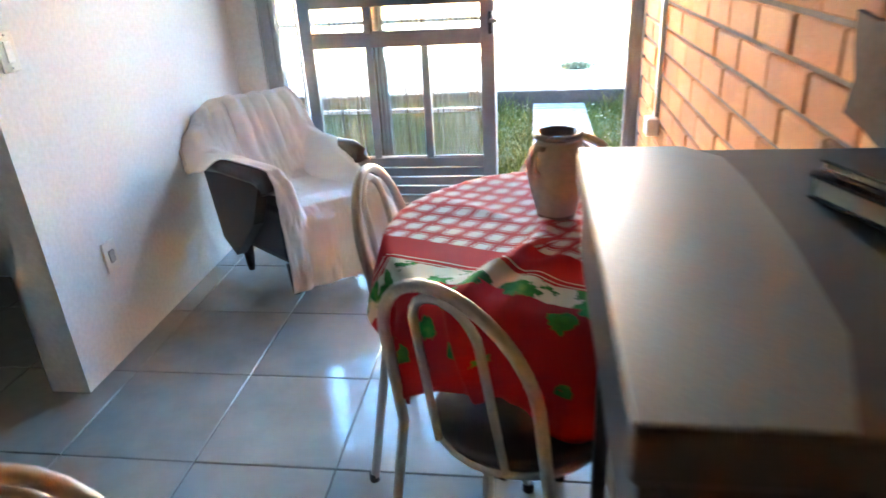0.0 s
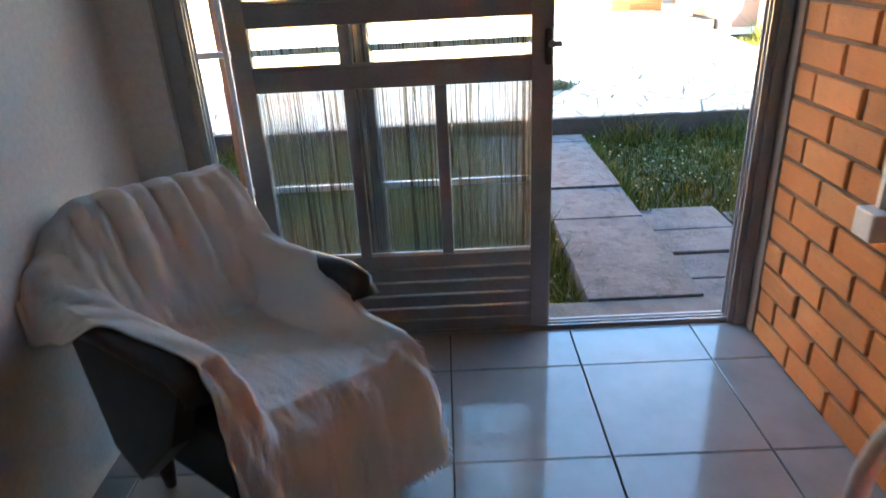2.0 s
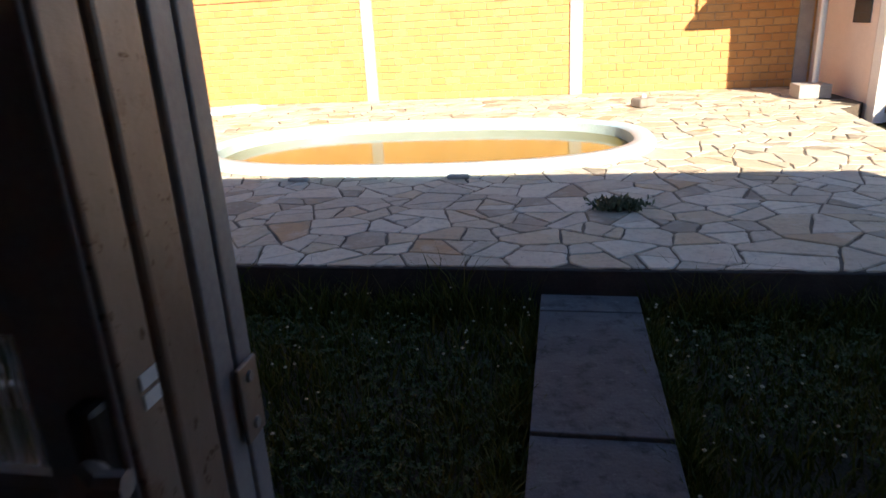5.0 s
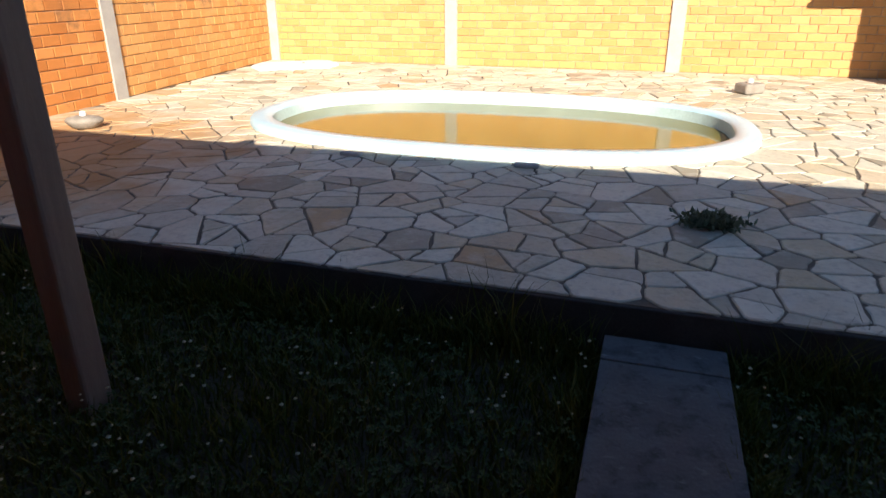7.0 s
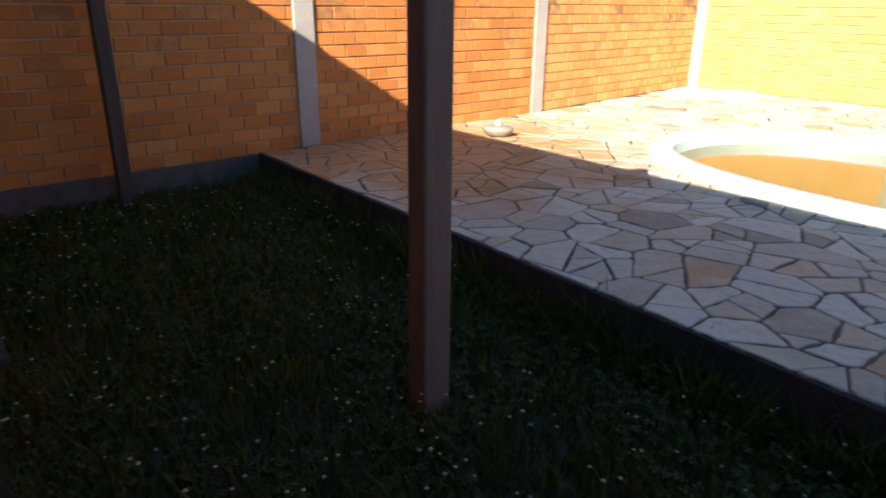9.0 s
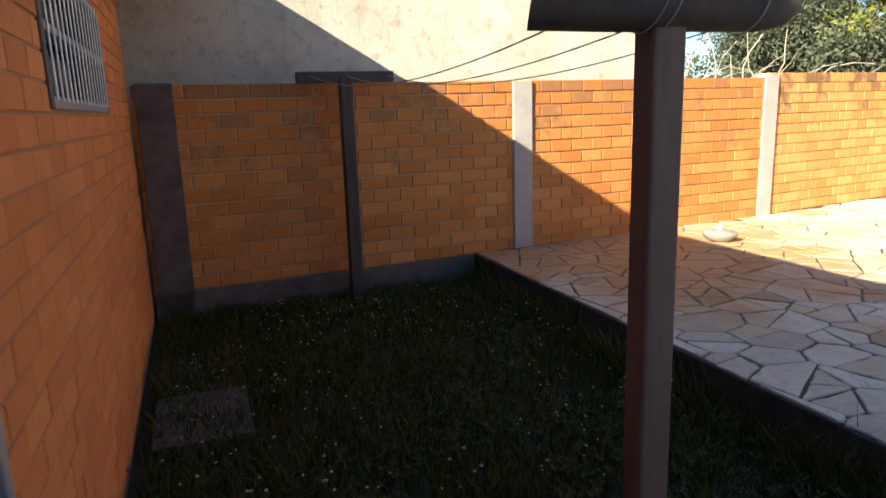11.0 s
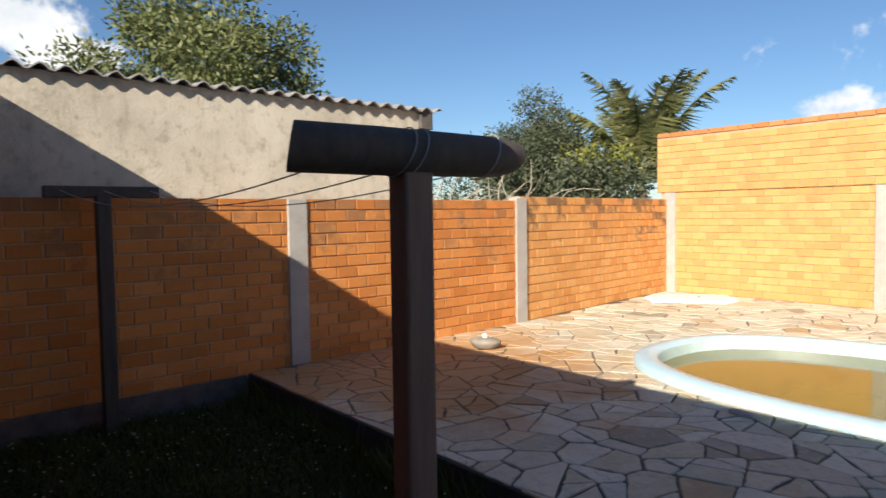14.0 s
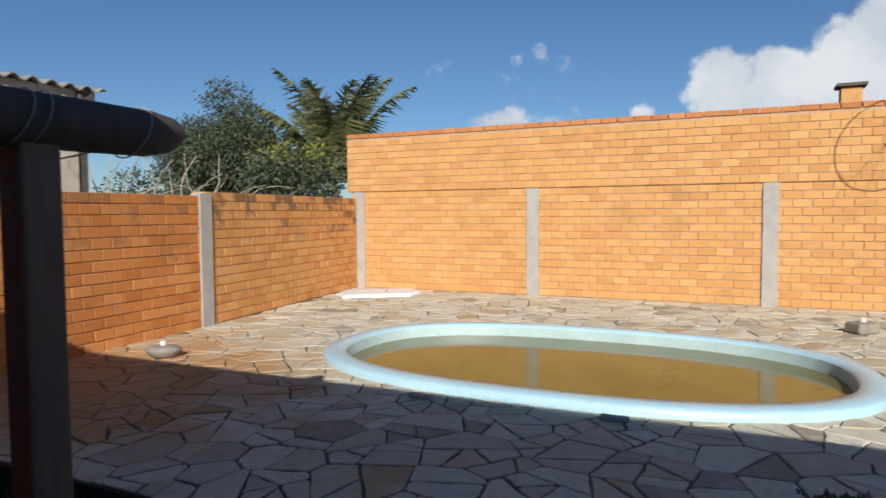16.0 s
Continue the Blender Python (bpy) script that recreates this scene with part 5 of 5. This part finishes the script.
part("pole", tube(B(), [(3.25, 9.85, 1.88), (3.25, 9.85, 2.9), tuple(dc - dn * 0.12)], 0.022, 8), M_DPLASTIC, dish)

# ---- distance ----
chim = thing("chimney", "small brick chimney above the far wall", "chimney")
part("stack", box(B(), 1.80, 2.08, 12.4, 12.68, -0.2, 3.28, 0.01), M_YARD2, chim)
part("cap", box(B(), 1.74, 2.14, 12.34, 12.74, 3.28, 3.33, 0.008), M_DCONC, chim)

# ---- dining room ----
TX, TY, TR, TZ = 0.655, -1.775, 0.425, 0.77
table = thing("dining_table", "round dining table under a printed cloth", "table", pose(TX, TY, 0))
part("tabletop", lathe(B(), [(TR - 0.01, TZ - 0.03), (TR, TZ - 0.02), (TR, TZ - 0.006), (TR - 0.01, TZ - 0.002)], 48), M_BROWN, table)
for a in (45, 135, 225, 315):
    ca, sa = math.cos(radians(a)), math.sin(radians(a))
    part("leg", tube(B(), [(0.27 * ca, 0.27 * sa, 0.0), (0.24 * ca, 0.24 * sa, TZ - 0.03)], 0.016, 10), M_TUBE, table)

cloth = thing("tablecloth", "red checked tablecloth with a green leaf border", "tablecloth", pose(TX, TY, 0, 0, 0, -19))
bm = B()
uv = bm.loops.layers.uv.new("UVMap")
NX, NY = 84, 96


def crease(cx, cy):
    """Height of the big soft fold from the jug to the hanging edge, and of smaller ones beside it."""
    run = min(1.0, max(0.0, (0.10 - cy) / 0.30))
    a = cx + 0.05 + 0.025 * math.sin(cy * 11)
    h = 0.034 * run * math.exp(-(a / 0.030) ** 2) + 0.016 * run * math.exp(-((a - 0.075) / 0.035) ** 2)
    b = cx * 0.35 + cy + 0.06
    return h + 0.007 * math.exp(-(b / 0.018) ** 2) * math.exp(-((cx + 0.22) / 0.10) ** 2) + 0.006 * math.exp(-((cx * 0.8 - cy - 0.25) / 0.02) ** 2)


grid = []
for j in range(NY + 1):
    row = []
    for i in range(NX + 1):
        cx, cy = -0.52 + 1.09 * i / NX, -0.62 + 1.20 * j / NY
        r, a = math.hypot(cx, cy), math.atan2(cy, cx)
        over = max(0.0, r - TR - 0.005)
        if over > 0:
            wave = math.sin(a * 9 + 0.6) + 0.6 * math.sin(a * 15 + 2)
            rr = TR + 0.012 + 0.03 * (1 - math.exp(-over * 8)) + 0.030 * wave * min(1, over / 0.2)
            z = TZ + 0.004 - over * 0.97
            rr += 1.3 * crease(cx, cy)
            x, y = rr * math.cos(a), rr * math.sin(a)
            z += 0.6 * crease(cx, cy) * math.exp(-over * 14)
        else:
            x, y = cx, cy
            ridge = crease(cx, cy)
            z = TZ + 0.004 + ridge + 0.004 * (noise.noise(Vector((cx * 9, cy * 9, 1))) + 0.4)
        row.append((bm.verts.new((x, y, z)), cx, cy))
    grid.append(row)
for j in range(NY):
    for i in range(NX):
        q = (grid[j][i], grid[j][i + 1], grid[j + 1][i + 1], grid[j + 1][i])
        f = bm.faces.new([c0[0] for c0 in q])
        f.smooth = True
        for lp, c0 in zip(f.loops, q):
            lp[uv].uv = (c0[1] - 0.19 * c0[2] + 0.4 * crease(c0[1], c0[2]), c0[2])
ob = part("cloth", bm, M_CLOTH, cloth)
sol = ob.modifiers.new("thickness", "SOLIDIFY")
sol.thickness = 0.002


def dining_chair():
    """A tubular chair: local +y is the way it faces, its back stands at y = 0."""
    c = thing("dining_chair", "cream tubular steel chair with a hooped back and black seat", "chair", group="chairs round the table")
    pts = [(-0.21, -0.07, 0.0), (-0.185, 0.0, 0.45)]
    for i in range(17):
        a = math.pi * (1 - i / 16)
        pts.append((0.18 * math.cos(a), -0.03 - 0.05 * math.sin(a), 0.66 + 0.21 * math.sin(a)))
    pts += [(0.185, 0.0, 0.45), (0.21, -0.07, 0.0)]
    part("back_hoop", tube(B(), pts, 0.0125, 10), M_TUBE, c, smooth=True)
    pts = [(-0.085, 0.0, 0.45)]
    for i in range(13):
        a = math.pi * (1 - i / 12)
        pts.append((0.075 * math.cos(a), -0.058 - 0.018 * math.sin(a), 0.765 + 0.082 * math.sin(a)))
    pts.append((0.085, 0.0, 0.45))
    part("back_inner_hoop", tube(B(), pts, 0.009, 8), M_TUBE, c, smooth=True)
    part("seat_frame", tube(B(), [(0.19 * math.cos(2 * math.pi * i / 28), 0.185 + 0.185 * math.sin(2 * math.pi * i / 28), 0.43) for i in range(29)], 0.011, 8), M_TUBE, c, smooth=True)
    part("seat", lathe(B(), [(0.15, 0.432), (0.19, 0.44), (0.195, 0.455), (0.185, 0.475), (0.12, 0.485), (0.02, 0.487)], 32, pose(0, 0.185, 0)), M_SEAT, c, "black vinyl seat pad", smooth=True)
    for sx in (-1, 1):
        part("front_leg", tube(B(), [(0.13 * sx, 0.30, 0.43), (0.18 * sx, 0.37, 0.0)], 0.0115, 8), M_TUBE, c)
        for fx, fy in ((0.18 * sx, 0.37), (0.21 * sx, -0.07)):
            part("rubber_foot", tube(B(), [(fx, fy, 0.0), (fx * 0.99, fy, 0.025)], 0.015, 8), M_RUBBER, c)
    return c


ch = dining_chair()
ch.matrix_world = pose(0.455, -2.205, 0, 0, 0, -32)
copy_thing(ch, pose(0.215, -1.63, 0, 0, 0, -95))
copy_thing(ch, pose(0.67, -1.38, 0, 0, 0, 152))
copy_thing(ch, pose(-0.02, -2.815, 0, 0, 0, 184))

vase = thing("clay_jug", "beige clay jug with a dark rim and two handles", "jug", pose(0.634, -1.712, TZ + 0.014, 0, 0, 50) @ Matrix.Scale(0.93, 4))
part("body", lathe(B(), [(0.045, 0.0), (0.05, 0.006), (0.062, 0.05), (0.077, 0.11), (0.08, 0.14), (0.07, 0.175), (0.054, 0.195), (0.052, 0.205), (0.056, 0.208), (0.047, 0.208), (0.044, 0.19), (0.06, 0.13), (0.04, 0.02)], 36), M_CLAY, vase, smooth=True)
part("rim", lathe(B(), [(0.05, 0.203), (0.062, 0.208), (0.064, 0.217), (0.058, 0.222), (0.048, 0.219), (0.045, 0.205)], 36), M_CLAYD, vase, "dark glazed rim", smooth=True)
part("foot", lathe(B(), [(0.04, -0.003), (0.05, -0.003), (0.05, 0.008), (0.045, 0.012)], 28), M_CLAYD, vase)
for s in (-1, 1):
    part("handle", tube(B(), [(s * 0.055, 0, 0.185), (s * 0.08, 0, 0.195), (s * 0.095, 0, 0.175), (s * 0.092, 0, 0.14), (s * 0.076, 0, 0.125)], 0.009, 8), M_CLAY, vase, smooth=True)
keys = thing("key_ring", "small metal keys on the tablecloth", "keys", pose(0.76, -1.62, TZ + 0.012, 0, 0, 20))
part("ring", tube(B(), [(0.014 * math.cos(2 * math.pi * i / 16), 0.014 * math.sin(2 * math.pi * i / 16), 0.002) for i in range(17)], 0.0016, 6), M_METAL, keys)
for a in (10, 60, 200):
    m = pose(0, 0, 0.001, 0, 0, a)
    part("key", box(box(B(), 0.014, 0.034, -0.011, 0.011, 0, 0.003, 0.001, m), 0.034, 0.064, -0.004, 0.004, 0, 0.003, 0, m), M_METAL if a != 60 else M_BLACKPL, keys)
bag = thing("sweet_wrapper", "crumpled clear sweet wrapper on the tablecloth", "wrapper", pose(0.745, -1.58, TZ + 0.012))
bm = B()
bmesh.ops.create_icosphere(bm, subdivisions=2, radius=0.016)
for vt in bm.verts:
    vt.co *= 0.7 + 0.6 * noise.noise(vt.co * 90)
    vt.co.z = max(0, vt.co.z + 0.008)
part("wrapper", bm, M_PLASTIC, bag)

counter = thing("bar_counter", "tall narrow dark brown counter with a satin grey top", "counter")
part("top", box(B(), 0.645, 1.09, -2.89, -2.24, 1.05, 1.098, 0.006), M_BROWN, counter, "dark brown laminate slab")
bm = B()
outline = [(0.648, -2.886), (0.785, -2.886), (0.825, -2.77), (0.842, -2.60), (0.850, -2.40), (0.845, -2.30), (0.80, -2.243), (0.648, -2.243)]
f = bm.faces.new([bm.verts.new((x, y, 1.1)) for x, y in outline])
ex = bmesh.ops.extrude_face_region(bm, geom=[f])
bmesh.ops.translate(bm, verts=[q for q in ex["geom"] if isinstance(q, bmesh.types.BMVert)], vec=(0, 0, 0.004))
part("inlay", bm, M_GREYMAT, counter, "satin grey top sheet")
part("apron", box(B(), 0.655, 0.672, -2.87, -2.26, 0.93, 1.049, 0.002), M_BROWN, counter)
part("end_panel", box(B(), 0.675, 1.085, -2.87, -2.845, 0.93, 1.049, 0.002), M_BROWN, counter)
for x, y in ((0.70, -2.30), (0.70, -2.85), (1.07, -2.265), (1.07, -2.865)):
    part("leg", box(B(), x - 0.012, x + 0.012, y - 0.012, y + 0.012, 0, 1.049, 0.003), M_BROWN, counter)
bk = thing("book_stack", "dark books and a folder lying on the counter", "books", pose(0.995, -2.52, 1.0985, 0, 0, 20))
for i, (w, d, h, mt) in enumerate(((0.06, 0.095, 0.03, M_BLACKPL), (0.055, 0.09, 0.016, M_BROWN))):
    z = i * 0.034
    bkk = part("book", box(box(B(), -w, w, -d, d, z, z + 0.004, 0.001), -w, w, -d, d, z + h - 0.004, z + h, 0.001), mt, bk)
    part("page_block", box(B(), -w + 0.004, w - 0.004, -d + 0.003, d - 0.003, z + 0.005, z + h - 0.005), M_PAPER, bkk)
hang = thing("wall_plaque", "dark shaped wooden plaque hung on the brick wall", "plaque", pose(1.088, -2.26, 1.20, 0, 0, 0))
bm = B()
shape = [(-0.13, 0.10), (0.0, 0.075), (0.12, 0.06), (0.20, 0.07), (0.19, 0.02), (0.165, -0.03), (0.18, -0.09), (0.10, -0.10), (-0.05, -0.13), (-0.13, -0.12)]
f = bm.faces.new([bm.verts.new((0, y, z)) for y, z in shape])
ex = bmesh.ops.extrude_face_region(bm, geom=[f])
bmesh.ops.translate(bm, verts=[q for q in ex["geom"] if isinstance(q, bmesh.types.BMVert)], vec=(0.018, 0, 0))
part("board", bm, M_PLAQUE, hang)

sw = thing("light_switch", "white rocker light switch on the wall", "switch", pose(-0.999, -1.38, 1.175))
part("plate", box(B(), 0, 0.009, -0.037, 0.037, -0.06, 0.06, 0.004), M_PLASTIC, sw)
part("rocker", box(B(), 0.009, 0.014, -0.015, 0.015, -0.032, 0.032, 0.003), M_WBAR, sw)
for z in (-0.048, 0.048):
    part("screw", lathe(B(), [(0.004, 0.0), (0.003, 0.002)], 10, pose(0.009, 0, z, 0, 90, 0)), M_DPLASTIC, sw)
so = thing("wall_socket", "white wall socket low on the wall", "socket", pose(-0.999, -1.19, 0.405))
part("plate", box(B(), 0, 0.009, -0.037, 0.037, -0.06, 0.06, 0.004), M_PLASTIC, so)
part("insert", box(B(), 0.009, 0.013, -0.015, 0.015, -0.025, 0.025, 0.004), M_DPLASTIC, so)
ou = thing("surface_socket", "pale surface socket box with a cable trunking", "socket")
part("box", box(B(), 1.048, 1.098, -0.425, -0.345, 0.615, 0.69, 0.006), M_PLASTIC, ou)
part("insert", box(B(), 1.058, 1.09, -0.344, -0.340, 0.632, 0.672), M_DPLASTIC, ou)
part("trunking", box(B(), 1.082, 1.100, -0.386, -0.366, 0.69, 2.59, 0.003), M_PLASTIC, ou, "narrow white cable trunking")

# ---- armchair with a throw ----
SKEW = 0.28         # the chair is splayed: its far side stands further forward
arm = thing("armchair", "dark wooden armchair under a cotton throw", "armchair", pose(-0.43, -0.80, 0, 0, 0, 53))
for x, y in ((0.03, 0.04), (0.43, 0.04), (0.03, 0.43), (0.43, 0.43)):
    part("leg", lathe(B(), [(0.014, 0.0), (0.02, 0.05), (0.026, 0.15)], 14, pose(x, y, 0)), M_CHAIRWOOD, arm, smooth=True)
part("seat", box(B(), 0.0, 0.43, 0.0, 0.50, 0.15, 0.40, 0.035), M_SEAT, arm, "dark upholstered seat")
bm = B()
box(bm, 0.02, 0.44, 0.0, 0.09, 0.0, 0.46, 0.04, pose(0, 0.48, 0.28, -14, 0, 0))
part("backrest", bm, M_SEAT, arm)
for x, y0 in ((-0.045, 0.0), (0.468, 0.17)):
    pts = [(x, y0 - 0.02, 0.51), (x, y0, 0.545), (x, y0 + 0.05, 0.565), (x, 0.35, 0.56), (x, 0.52, 0.54)]
    part("armrest", tube(B(), pts, 0.036, 12), M_CHAIRWOOD, arm, smooth=True)
    bm = B()
    vs = [bm.verts.new((x + sx * 0.022, y, z)) for sx in (-1, 1) for y, z in ((y0 + 0.02, 0.54), (0.50, 0.53), (0.43, 0.20), (0.33, 0.135), (y0 + 0.12, 0.34))]
    bm.faces.new(vs[:5])
    bm.faces.new(vs[5:][::-1])
    for i in range(5):
        bm.faces.new((vs[i], vs[(i + 1) % 5], vs[5 + (i + 1) % 5], vs[5 + i]))
    part("side_panel", bm, M_CHAIRWOOD, arm)

for ob in arm.children:
    for vt in ob.data.vertices:
        vt.co.y -= SKEW * (vt.co.x - 0.2)

throw = thing("throw_blanket", "off-white cotton throw with a frayed edge over the armchair", "blanket", pose(-0.43, -0.80, 0, 0, 0, 53))
SEATLINE = [(-0.085, 0.07), (-0.085, 0.16), (-0.08, 0.26), (-0.065, 0.36), (-0.02, 0.415), (0.06, 0.43), (0.18, 0.425), (0.30, 0.415), (0.40, 0.412), (0.455, 0.44), (0.475, 0.52), (0.50, 0.61), (0.525, 0.69), (0.55, 0.76), (0.58, 0.80), (0.62, 0.808), (0.66, 0.78), (0.675, 0.70), (0.68, 0.60)]
ARMLINE = [(-0.095, 0.07), (-0.095, 0.20), (-0.09, 0.34), (-0.085, 0.46), (-0.07, 0.56), (-0.02, 0.602), (0.10, 0.607), (0.25, 0.605), (0.36, 0.600), (0.43, 0.602), (0.475, 0.62), (0.505, 0.66), (0.53, 0.71), (0.552, 0.755), (0.58, 0.785), (0.62, 0.79), (0.66, 0.76), (0.675, 0.69), (0.68, 0.59)]
RIGHTLINE = [(-0.095, 0.09), (-0.092, 0.18), (-0.085, 0.28), (-0.07, 0.38), (-0.03, 0.44), (0.03, 0.455), (0.11, 0.475), (0.20, 0.535), (0.33, 0.598), (0.42, 0.605), (0.475, 0.63), (0.505, 0.68), (0.53, 0.735), (0.552, 0.785), (0.58, 0.815), (0.62, 0.815), (0.66, 0.78), (0.675, 0.70), (0.68, 0.60)]
LEFTEDGE = [(0.0, -0.055), (0.22, -0.055), (0.3, -0.042), (0.38, -0.06), (0.48, -0.12), (0.60, -0.15), (0.78, -0.13), (1.0, -0.11)]
RIGHTEDGE = [(0.0, 0.465), (0.22, 0.45), (0.30, 0.455), (0.38, 0.445), (0.48, 0.46), (0.62, 0.45), (0.78, 0.425), (1.0, 0.42)]


def along(prof, s):
    f = s * (len(prof) - 1)
    i = min(int(f), len(prof) - 2)
    t = f - i
    return prof[i][0] * (1 - t) + prof[i + 1][0] * t, prof[i][1] * (1 - t) + prof[i + 1][1] * t


def edge_at(table_rows, s):
    for (a, va), (b, vb) in zip(table_rows, table_rows[1:]):
        if s <= b:
            t = (s - a) / (b - a)
            return va + (vb - va) * t * t * (3 - 2 * t)
    return table_rows[-1][1]


def smooth01(a, b, t):
    t = min(1, max(0, (t - a) / (b - a)))
    return t * t * (3 - 2 * t)


bm = B()
NU, NV = 110, 130
grid = []
for j in range(NV + 1):
    s = j / NV
    ys, zs = along(SEATLINE, s)
    left_line, right_line = along(ARMLINE, s), along(RIGHTLINE, s)
    xl, xr = edge_at(LEFTEDGE, s), edge_at(RIGHTEDGE, s)
    row = []
    for i in range(NU + 1):
        u = i / NU
        x = xl + (xr - xl) * u
        hem, back = 1 - smooth01(0.0, 0.22, s), smooth01(0.50, 0.66, s)
        ya, za = left_line if x < 0.23 else right_line
        w = max(smooth01(0.075, 0.0, x), smooth01(0.36, 0.43, x))
        y, z = ys * (1 - w) + ya * w, zs * (1 - w) + za * w
        # folds: fanning down the back, loose on the seat, flaring at the hem
        fan = u * 30 + 1.6 * math.sin(s * 7) + 3.0 * (u - 0.55) * (1 - s) * 4
        f1 = math.sin(fan) * (0.55 + 0.45 * math.sin(u * 11 + 2))
        f2 = math.sin(u * 57 + 5 * s + 1.3) * (0.5 + 0.5 * math.sin(u * 6.3 + 4))
        f3 = math.sin(u * 96 + 9 * s + 2 * math.sin(s * 13)) * (0.5 + 0.5 * math.sin(u * 17 + 3 * s))
        fold = back * (0.014 * f1 + 0.012 * f2 + 0.007 * f3)
        fold += hem * (0.022 * math.sin(u * 21 + 0.8) * smooth01(0.1, 0.3, u) + 0.007 * math.sin(u * 47 + 2))
        fold += 0.009 * noise.noise(Vector((u * 9, s * 14, 3))) + 0.006 * abs(noise.noise(Vector((u * 20 + 4 * s, s * 24, 8)))) + 0.003 * noise.noise(Vector((u * 46, s * 46, 5)))
        ruck = (1 - hem) * (1 - back) * w
        fold += ruck * 0.006 * math.sin(s * 34 + u * 50)
        y -= fold
        z += 0.45 * fold
        top = smooth01(0.62, 0.80, s)
        drop = smooth01(0.16, -0.14, x)
        z -= top * (0.16 * drop * drop)
        y += top * 0.05 * drop
        z -= (0.35 * back + 1.5 * smooth01(0.34, 0.46, s) * (1 - smooth01(0.56, 0.72, s))) * max(0.0, -0.075 - x)
        z += 0.03 * hem * smooth01(0.35, 0.56, x) * (1 - s * 4 if s < 0.25 else 0)
        z += 0.006 * hem * noise.noise(Vector((u * 12, 2, 5)))
        row.append(bm.verts.new((x, y - SKEW * (x - 0.2), z)))
    grid.append(row)
RIM = [tuple(r[-1].co) for r in grid[:70]] + [tuple(q.co) for q in grid[0][60:]]
for j in range(NV):
    for i in range(NU):
        f = bm.faces.new((grid[j][i], grid[j][i + 1], grid[j + 1][i + 1], grid[j + 1][i]))
        f.smooth = True
ob = part("cloth", bm, M_THROW, throw)
sol = ob.modifiers.new("thickness", "SOLIDIFY")
sol.thickness, sol.offset = 0.005, 1.0
rng = random.Random(17)
tv, tf = [], []
for x0, y0, z0 in RIM:
    for i in range(3):
        px, pz = x0 + rng.uniform(-0.004, 0.004), z0 + rng.uniform(-0.006, 0.006)
        n = len(tv)
        tv += [(px - 0.004, y0, pz), (px - 0.002, y0 - 0.003, pz + 0.002), (px + rng.uniform(0.004, 0.016), y0 + rng.uniform(-0.015, 0.008), pz - rng.uniform(0.012, 0.032))]
        tf.append((n, n + 1, n + 2))
fr = new("fringe", raw("fringe", tv, tf, M_THROW))
fr.parent = throw

# ---- floor tiles, bricks and flagstones ----
floor = thing("floor", "glossy pale grey ceramic floor tiles with dark grout", "floor", kind="structure")
S = 0.45


def tile_unit(w, d):
    bm = B()
    box(bm, -w / 2, w / 2, -d / 2, d / 2, -0.009, 0.0)
    es = [e for e in bm.edges if all(vt.co.z > -0.001 for vt in e.verts)]
    bmesh.ops.bevel(bm, geom=es, offset=0.0015, segments=1, affect="EDGES")
    return mesh_of("floor_tile", bm, M_TILE)


full = tile_unit(S - 0.005, S - 0.005)
for i in range(-8, 3):
    for j in range(-12, 1):
        x0, x1, y0, y1 = i * S, (i + 1) * S, j * S, (j + 1) * S
        x1, y1, y0 = min(x1, 1.112), min(y1, 0.242), max(y0, -5.0)
        if x0 < -3.3 or y1 - y0 < 0.05 or x1 - x0 < 0.05:
            continue
        whole = x1 - x0 > S - 0.001 and y1 - y0 > S - 0.001
        ob = new("floor_tile", full if whole else tile_unit(x1 - x0 - 0.005, y1 - y0 - 0.005))
        ob.parent = floor
        ob.location = ((x0 + x1) / 2, (y0 + y1) / 2, random.uniform(-0.0006, 0.0006))
        ob.rotation_euler = (random.uniform(-0.0008, 0.0008), random.uniform(-0.0008, 0.0008), 0)

lay_bricks(room_wall, place(1.10, 0.155, -90), 5.15, 0.0, 27, 0.0955, 0.24, M_ROOM1, M_ROOM2, lambda u, z: u < 3.0 and z < 1.7, joint=0.014)
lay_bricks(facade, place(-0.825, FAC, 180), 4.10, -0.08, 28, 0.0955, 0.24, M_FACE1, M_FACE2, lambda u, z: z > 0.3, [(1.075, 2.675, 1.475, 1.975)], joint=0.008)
lay_bricks(wall_q, place(Q0.x + OUT, Q0.y, qa), (Q1 - Q0).length, 0.10, 14, 0.1125, 0.24, M_SIDE1, M_SIDE2, lambda u, z: u < 5.2)
lay_bricks(wall_q2, place(Q1.x + OUT, Q1.y, qb), (Q2 - Q1).length, 0.12, 14, 0.1145, 0.24, M_FAR1, M_FAR2, lambda u, z: True)
lay_bricks(wall_p, place(-5.84, 11.07 - OUT, 0), 10.2, 0.12, 15, 0.114, 0.24, M_YARD1, M_YARD2, lambda u, z: 2.4 < u < 8.0)
lay_bricks(wall_high, place(-6.02, 11.05 - OUT, 0), 10.4, 1.836, 8, 0.114, 0.24, M_YARD1, M_YARD2, lambda u, z: u < 8.5)
coping = thing("wall_coping", "row of upright red bricks capping the far wall", "coping", kind="structure")
cap = mesh_of("coping_brick", box(B(), -0.114, 0.114, -0.07, 0.07, 0, 0.075, 0.006), M_ROOM1)
for i in range(62):
    ob = new("coping_brick", cap)
    ob.parent = coping
    ob.location = (-5.9 + i * 0.24, 11.10, 2.785 + random.uniform(-0.002, 0.002))
flagstones()
